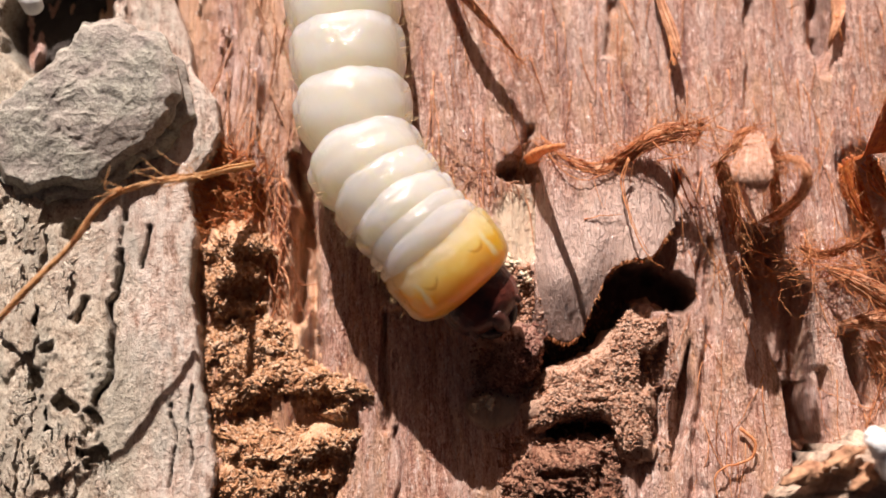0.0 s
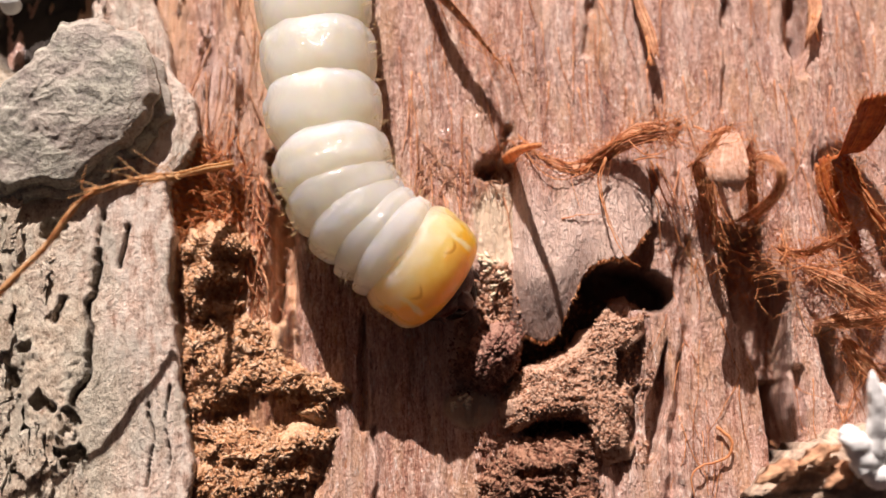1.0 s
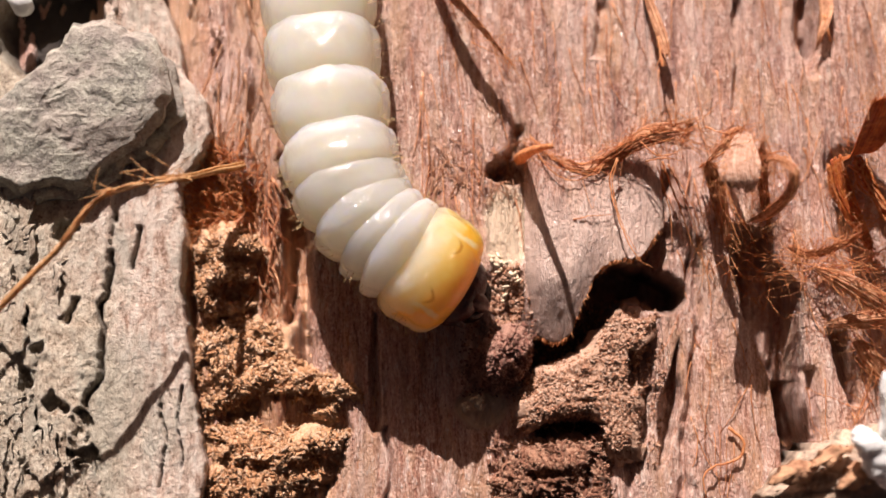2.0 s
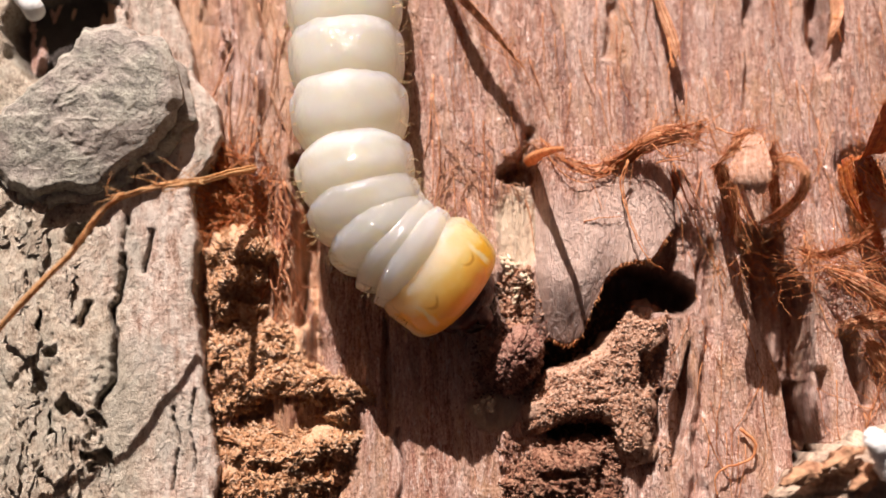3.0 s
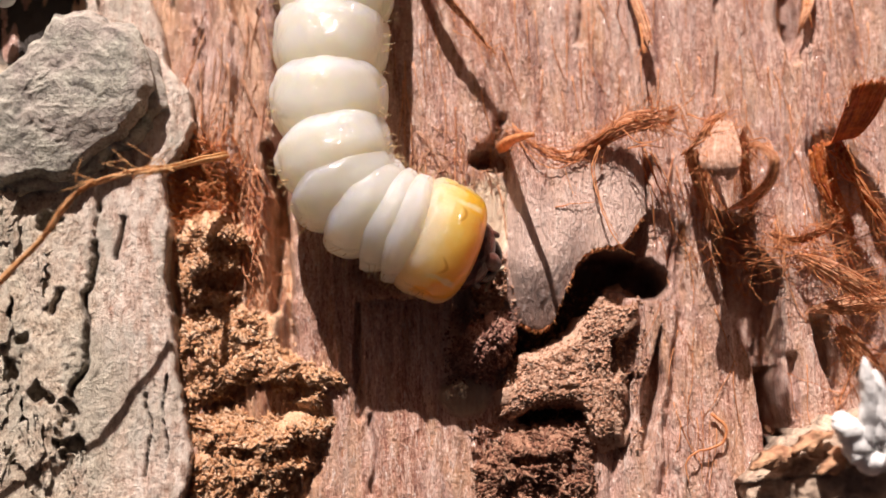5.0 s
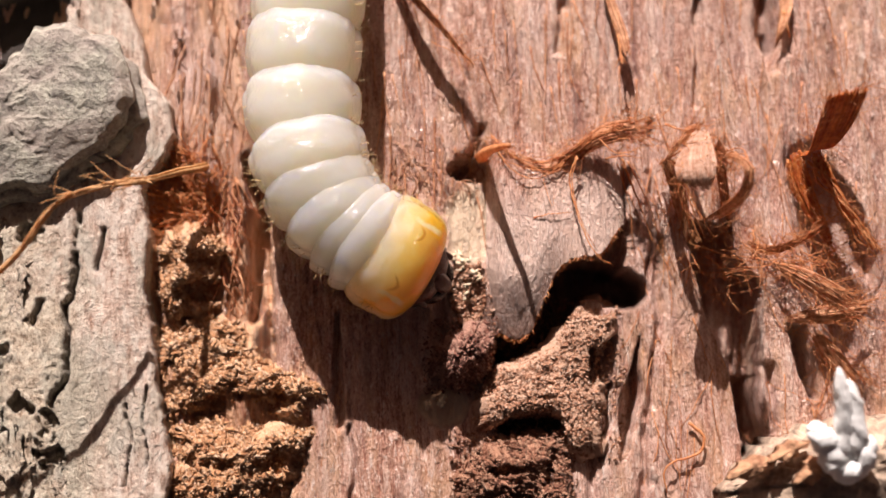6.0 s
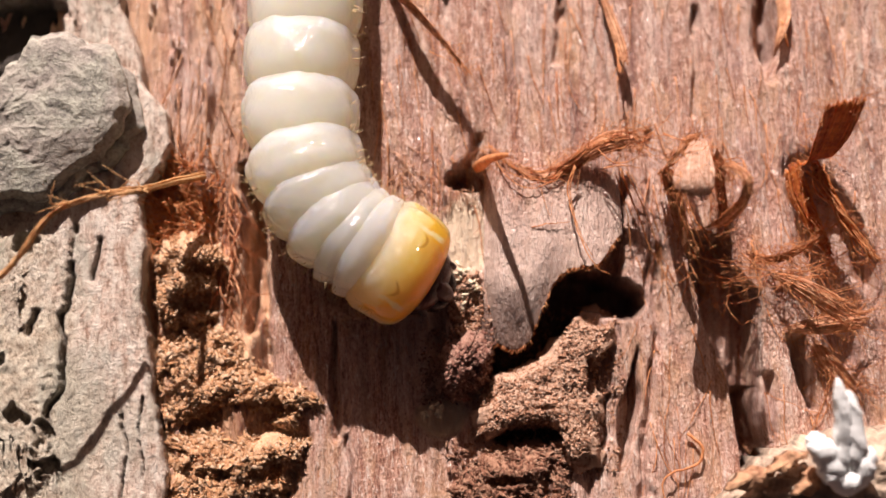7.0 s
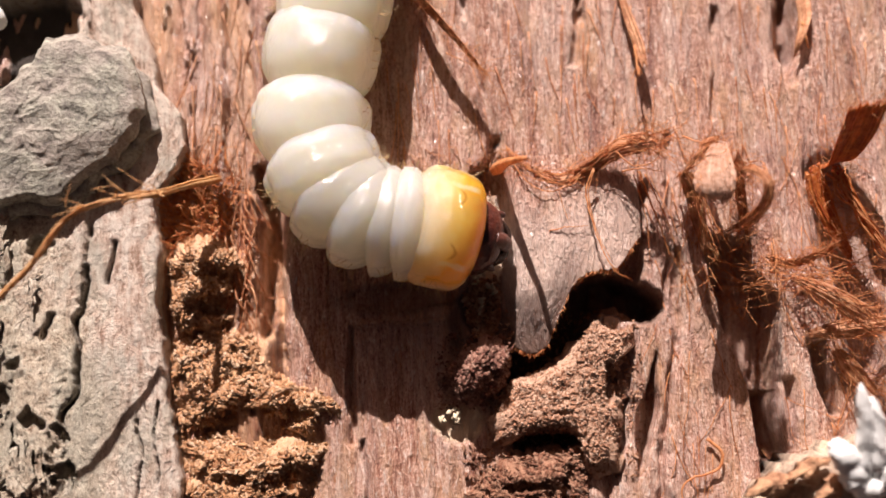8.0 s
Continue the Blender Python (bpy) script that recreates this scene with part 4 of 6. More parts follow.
def build_strips():
    rng = np.random.default_rng(77)
    # bundle across the top of the flap
    way = [(6.84, 7.29, 0.60), (7.91, 6.26, 1.00), (10.09, 5.20, 1.40), (12.19, 6.16, 1.60), (13.85, 7.12, 2.30), (15.30, 7.20, 3.30), (16.45, 6.95, 3.90)]
    pieces = [(way, [(0.3, 0.9, 0.2)] * 7, [0.3, 0.8, 1.1, 1.5, 1.7, 1.4, 0.4], 0.14), (jitter(way, rng, 0.22), [(0.2, 0.6, 0.8)] * 7, [0.3, 0.5, 0.6, 0.7, 0.6, 0.4, 0.2], 0.15)]
    threads = [(jitter(way, rng, 0.34), rng.uniform(0.02, 0.05)) for _ in range(14)]
    threads += [
        ([(12.18, 5.83, 2.40), (11.67, 4.33, 2.20), (11.84, 2.58, 2.40), (12.33, 0.63, 2.80), (13.05, -0.99, 3.00), (14.10, -1.62, 2.40)], 0.07),
        ([(12.24, 5.67, 2.40), (11.78, 4.10, 2.40), (12.14, 1.58, 2.70), (12.95, -0.55, 3.10)], 0.05),
        ([(13.74, 6.74, 2.80), (14.72, 5.71, 3.20), (16.19, 6.00, 3.00), (16.47, 6.84, 2.60), (15.27, 6.88, 2.60)], 0.05),
        ([(14.13, 5.57, 2.20), (15.32, 5.56, 2.90), (16.48, 5.39, 2.60)], 0.06),
        ([(15.37, 5.73, 1.20), (16.05, 3.40, 1.20), (16.69, 1.72, 0.80), (17.17, 0.02, 0.50)], 0.085),
        ([(15.70, 5.49, 1.40), (16.78, 2.99, 1.20), (17.58, 0.76, 0.60)], 0.06),
        ([(15.04, 5.36, 1.20), (15.71, 2.30, 1.00), (15.77, -0.32, 0.60)], 0.05),
        ([(9.13, 1.88, 1.60), (10.22, 2.04, 2.00), (11.70, 2.08, 2.10)], 0.05),
    ]
    threads += [([(16.44, 7.04, 2.40), tuple(np.array((16.44, 7.04, 2.40)) + (rng.normal(0.3, 0.6), rng.normal(0, 0.8), 0.5)), tuple(np.array((16.44, 7.04, 2.40)) + (rng.normal(0.6, 1.2), rng.normal(0, 1.4), 0.6))], 0.045) for _ in range(8)]
    build_strip("fibre_bundle", "frayed red-brown bundle of bark fibres across the flap", pieces, threads, 501, fuzz=320)

    # folded curl
    pieces = [
        ([(20.13, 6.83, 4.20), (19.39, 5.47, 6.30), (18.98, 4.06, 7.35), (18.99, 2.96, 7.53), (19.38, 2.26, 6.83)], [(1, 0.15, -0.1), (1, 0.15, 0.0), (1, 0.1, 0.1), (1, 0.05, 0.1), (1, 0.0, 0.1)], [1.0, 1.9, 2.6, 2.3, 1.0], 0.2),
        ([(20.60, 5.42, 6.30), (21.46, 5.02, 4.20), (22.33, 4.65, 1.40)], [(0.3, 0.9, 0.2)] * 3, [0.8, 0.9, 0.6], 0.25),
        ([(19.67, 7.38, 0.10), (19.74, 7.04, 2.45), (20.13, 6.83, 4.20)], [(0.2, 0.9, 0.3)] * 3, [0.8, 1.0, 0.9], 0.25),
        ([(18.26, 5.34, 0.70), (18.13, 5.48, 3.85), (18.27, 5.59, 5.95), (18.78, 5.86, 6.30)], [(0.5, 0.5, 0.6), (0.5, 0.6, 0.6), (0.3, 0.8, 0.5), (0.2, 0.9, 0.3)], [0.9, 1.1, 0.9, 0.5], 0.25),
        ([(21.45, 5.06, 2.80), (21.30, 4.29, 7.35), (21.71, 3.22, 9.10), (21.77, 2.03, 8.05), (21.37, 1.38, 4.90), (20.83, 1.26, 1.40)], [(0.1, 0.5, 0.9), (0.3, 0.5, 0.8), (0.7, 0.1, 0.7), (0.8, -0.2, 0.6), (0.6, -0.5, 0.6), (0.6, -0.5, 0.5)], [0.3, 0.5, 0.6, 0.7, 0.9, 0.6], 0.18),
        ([(18.04, 5.35, 2.45), (18.63, 4.14, 1.75), (19.17, 2.21, 0.70), (19.64, -0.01, 0.10)], [(0.6, 0.1, 0.8)] * 4, [1.0, 1.4, 1.2, 0.4], 0.2),
        ([(20.85, 5.49, 3.85), (21.65, 4.53, 2.10), (22.20, 2.51, 0.53), (22.36, 0.65, 0.10)], [(0.5, 0.1, 0.8)] * 4, [0.6, 0.9, 0.8, 0.3], 0.2),
    ]
    threads = [(jitter([(21.37, 5.14, 3.15), (21.98, 4.73, 5.60), (22.44, 3.57, 6.83), (22.29, 2.24, 5.95), (21.50, 1.41, 3.67)], rng, 0.22), 0.035) for _ in range(5)]
    threads += [([(18.48, 8.05, 1.05), (19.44, 7.21, 2.45), (21.05, 7.53, 2.10)], 0.06), ([(17.99, 5.35, 0.70), (18.50, 5.45, 2.80), (19.43, 5.87, 4.55)], 0.08)]
    threads += [([(19.15, 5.08, 1.75), tuple(np.array((19.07, 2.85, 1.40)) + rng.normal(0, 0.4, 3)), tuple(np.array((20.14, 0.29, 0.53)) + rng.normal(0, 0.6, 3))], 0.07) for _ in range(5)]
    build_strip("bark_curl", "folded pinkish-brown curl of peeled bark", pieces, threads, 502, fuzz=380, sheet=0)

    # standing blade with its trough of strands
    pieces = [
        ([(28.01, 5.84, 0.60), (28.22, 5.55, 3.00), (28.36, 6.40, 5.40), (28.38, 7.35, 7.40), (28.61, 8.14, 8.20)], [(0.75, 0.2, 0.6), (0.85, 0.1, 0.5), (0.95, 0.0, 0.3), (0.97, 0.1, 0.2), (0.97, 0.15, 0.2)], [1.2, 1.7, 2.1, 2.4, 2.5], 0.26),
        ([(28.19, 5.37, 1.80), (28.94, 3.84, 1.60), (29.96, 1.95, 1.20), (31.05, 0.42, 0.90), (31.93, -1.05, 0.80)], [(0.6, 0.4, 0.6)] * 5, [0.6, 0.7, 0.6, 0.5, 0.4], 0.2),
        ([(27.07, 5.71, 0.50), (27.45, 3.80, 0.20), (28.32, 1.43, 0.20), (29.63, -1.31, 0.10)], [(0.7, 0.3, 0.6)] * 4, [1.2, 1.5, 1.0, 0.4], 0.2),
    ]
    threads = [(jitter([(28.18, 5.29, 1.80), (29.05, 3.74, 1.70), (29.98, 1.78, 1.30), (31.00, 0.22, 1.00), (31.99, -1.21, 0.80)], rng, 0.28), rng.uniform(0.06, 0.13)) for _ in range(7)]
    build_strip("standing_strip", "dark red standing blade of torn bark over frayed strands", pieces, threads, 503, SCARLET, fuzz=320)

    # tangle with a pale strip
    mid = np.array((24.96, -1.68, 1.00))
    threads = []
    for _ in range(80):
        a = mid + rng.normal(0, 1, 3) * (2.6, 0.9, 0.5)
        d = np.array([rng.normal(0, 2.4), rng.normal(0, 0.9), rng.normal(0.5, 0.7)])
        a[2] = abs(a[2]) + 0.2
        threads.append(([a - d * 0.6, a + (rng.normal(0, 0.5), rng.normal(0, 0.7), 0.4), a + d * 0.6, a + d + (rng.normal(0, 0.8), rng.normal(0, 0.8), -0.1)], rng.uniform(0.012, 0.04)))
    pieces = [
        ([(24.82, -1.84, 1.40), (25.94, -2.64, 2.40), (27.31, -3.68, 3.00), (29.54, -5.23, 3.00)], [(0.3, 0.6, 0.5)] * 4, [0.4, 1.0, 1.4, 1.5], 0.2),
        ([(25.48, -5.54, 0.70), (26.95, -5.43, 1.40), (28.68, -5.31, 1.80), (30.91, -5.18, 1.80)], [(0.1, 0.9, 0.2)] * 4, [0.3, 1.0, 1.4, 1.4], 0.25),
        ([(23.55, -0.21, 0.40), (24.83, -0.92, 1.00), (26.56, -0.50, 1.60), (28.66, 0.61, 1.20)], [(0.1, 0.6, 0.7)] * 4, [0.3, 0.7, 0.8, 0.3], 0.15),
        ([(27.56, -6.43, 0.40), (28.45, -7.97, 0.70), (29.99, -9.88, 0.60)], [(0.8, 0.4, 0.3)] * 3, [0.6, 1.2, 0.8], 0.2),
    ]
    build_strip("fibre_tangle", "tangle of fine red-brown fibres with pale torn strips", pieces, threads, 504, fuzz=520)

    # splinters above
    build_strip("splinter", "dark tapering splinter with a frayed tip", [([(14.81, 19.14, 0.30), (15.48, 16.60, 0.50), (15.98, 14.44, 0.90), (16.19, 12.67, 1.20)], [(0.9, 0.2, 0.4)] * 4, [0.3, 0.6, 0.7, 0.5], 0.3)],
                [([(15.69, 14.48, 0.80), (15.71, 13.13, 1.30), tuple(np.array((15.75, 12.31, 1.40)) + rng.normal(0, 0.25, 3))], 0.08) for _ in range(5)], 505, STRIP)
    build_strip("splinter", "thin brown splinter rising over the wood", [([(0.03, 19.53, 0.80), (1.87, 17.01, 2.00), (3.67, 14.68, 2.60), (5.39, 12.57, 2.40)], [(0.12, -0.1, 1.0)] * 4, [2.4, 2.0, 1.2, 0.3], 0.3)],
                [([(3.67, 14.68, 2.60), (4.66, 13.32, 2.70), (5.69, 12.35, 2.30)], 0.10), ([(2.90, 14.13, 2.20), (3.99, 13.38, 2.60), (5.09, 12.70, 2.50)], 0.04)], 506, STRIP, fuzz=90)
    build_strip("splinter", "brown splinter standing up from the torn rim", [], [([(5.91, 6.57, -0.40), (6.22, 6.27, 2.50), (6.73, 5.99, 5.00), (7.43, 5.61, 7.20)], 0.46)], 509)
    build_strip("splinter", "dark broken splinter in a gash of the wood", [([(27.41, 18.28, 0.20), (27.39, 16.07, 0.70), (26.88, 14.41, 0.90), (26.64, 13.38, 0.40)], [(0.7, 0.3, 0.6)] * 4, [0.8, 1.0, 0.7, 0.2], 0.3)],
                [([(27.24, 15.67, 0.70), (27.31, 14.37, 1.00), (27.58, 13.92, 0.50)], 0.14)], 507, STRIP)
    build_strip("thread", "thin hooked red thread lying on the wood", [], [([(18.72, -12.01, 0.40), (19.62, -12.96, 0.50), (19.29, -14.04, 0.50), (17.59, -14.52, 0.50), (16.90, -15.22, 0.40), (17.05, -16.50, 0.30)], 0.12)], 508)


def scatter_fibres(name, label, seed, count, box, heading, length, radius, lift, material, bend=0.28):
    """Loose fibres lying on the wood."""
    rng = np.random.default_rng(seed)
    heap = Heap()
    (x0, y0), (x1, y1) = box
    for _ in range(count):
        a = np.array([rng.uniform(min(x0, x1), max(x0, x1)), rng.uniform(min(y0, y1), max(y0, y1))])
        ang = rng.normal(*heading)
        pts = [a]
        for _ in range(4):
            ang += rng.normal(0, bend)
            pts.append(pts[-1] + rng.uniform(*length) / 4 * np.array([math.cos(ang), math.sin(ang)]))
        pts = np.array(pts)
        z = ground_height(pts[:, 0], pts[:, 1]) + 0.06 + lift * np.abs(rng.normal(0, 1, 5)) * np.array([0.1, 0.6, 1, 0.8, 0.4])
        tube(heap, np.column_stack([pts, z]), rng.uniform(*radius), 0.02, 10, 4)
    return tagged(heap.mesh(name, material), label, "fibres", kind="stuff")


def build_corner_piece():
    """A chunk of grey bark with white branched lichen."""
    out = [(20.28, -16.36, 1.00), (22.65, -14.30, 1.00), (24.40, -13.10, 1.00), (26.48, -12.46, 1.00), (29.07, -12.39, 1.00), (32.81, -12.00, 1.00), (36.29, -13.97, 1.00), (35.61, -20.39, 1.00), (28.30, -20.79, 1.00), (21.17, -19.07, 1.00)]
    verts, faces = disc_slab([p[:2] for p in out], lambda X, Y, s: 2.4 + 3.6 * (1 - s ** 2.2) + 0.45 * cloudy(X * 0.5, Y * 0.5, 601, 4) + 0.2 * cloudy(X * 1.8, Y * 1.8, 602, 3), 5.0, 110, 40, 9, 0.35)
    ob = mesh_of("bark_chunk", verts, faces, plain_material("chunk_bark", (0.13, 0.085, 0.06), (0.62, 0.47, 0.34), 0.8, 0.8, 0.35))
    tagged(ob, "rough grey-brown chunk of bark with rusty patches", "bark chunk")
    rusty = plain_material("rust_patch", (0.20, 0.075, 0.035), (0.62, 0.36, 0.20), 0.8, 1.2, 0.35)
    for spot, rx, ry in (((21.68, -14.84, 5.40), 1.5, 0.6), ((23.79, -13.89, 6.20), 1.2, 0.5), ((24.94, -15.11, 6.60), 0.9, 0.7)):
        ring_of = [(spot[0] + rx * math.cos(q) + 0.2 * math.sin(3 * q), spot[1] + ry * math.sin(q) + 0.35 * math.cos(q)) for q in np.linspace(0, 2 * np.pi, 10, endpoint=False)]
        verts, faces = disc_slab(ring_of, lambda X, Y, s: spot[2] - 0.1 + 0.3 * (1 - s * s) + 0.2 * cloudy(X * 1.5, Y * 1.5, 611, 3), 1.2, 40, 8, 12, 0.2)
        mesh_of("rust_patch", verts, faces, rusty, ob, "rusty orange patch of fresh bark")
    lichen = new("white_lichen")
    tagged(lichen, "small white branching tuft on the bark chunk", "lichen")
    ways = [
        ([(26.78, -15.03, 6.20), (26.80, -13.15, 7.40), (26.50, -11.15, 8.40), (26.09, -9.09, 9.20)], 0.75, 0.28),
        ([(27.12, -15.22, 6.20), (27.39, -13.52, 7.40), (27.21, -11.50, 8.20), (26.76, -9.84, 8.80)], 0.6, 0.3),
        ([(26.94, -15.21, 6.20), (25.72, -13.79, 7.20), (24.95, -12.90, 7.80), (24.64, -12.23, 8.00)], 0.8, 0.42),
        ([(27.10, -15.38, 6.20), (25.88, -14.63, 7.00), (25.15, -13.92, 7.40)], 0.7, 0.4),
        ([(27.25, -15.55, 6.20), (27.91, -14.38, 7.10), (28.23, -13.22, 7.50)], 0.7, 0.35),
        ([(26.85, -15.72, 5.80), (27.09, -15.19, 6.80), (27.70, -15.20, 7.00)], 0.7, 0.5),
    ]
    for k, (points, r0, r1) in enumerate(ways):
        c = curve(points, 26)
        g = np.gradient(c, axis=0)
        g /= np.linalg.norm(g, axis=1)[:, None]
        side = np.cross(g, (0.2, 0.1, 0.97))
        side /= np.linalg.norm(side, axis=1)[:, None]
        up = np.cross(side, g)
        q = np.linspace(0, 1, 26)
        w = (r0 + (r1 - r0) * q) * 1.35 * np.clip(1 - q ** 7, 0.02, 1) ** 0.5 * np.clip(1 - (1 - q) ** 9, 0.02, 1) ** 0.5
        turn = np.linspace(0, 2 * np.pi, 22, endpoint=False)
        T, Q = np.meshgrid(turn, np.arange(26) * 0.45)
        lumps = 1 + 0.18 * cloudy(np.cos(T) * 1.3 + Q + 9 * k, np.sin(T) * 1.3 + 3 * k, 640 + k, 3)
        v = c[:, None] + (w[:, None] * lumps)[:, :, None] * (np.cos(turn)[None, :, None] * side[:, None] + 0.8 * np.sin(turn)[None, :, None] * up[:, None])
        f = [(i * 22 + n, i * 22 + (n + 1) % 22, (i + 1) * 22 + (n + 1) % 22, (i + 1) * 22 + n) for i in range(25) for n in range(22)]
        mesh_of("branch", v.reshape(-1, 3), f + [tuple(range(21, -1, -1)), tuple(range(25 * 22, 26 * 22))], WHITE, lichen)


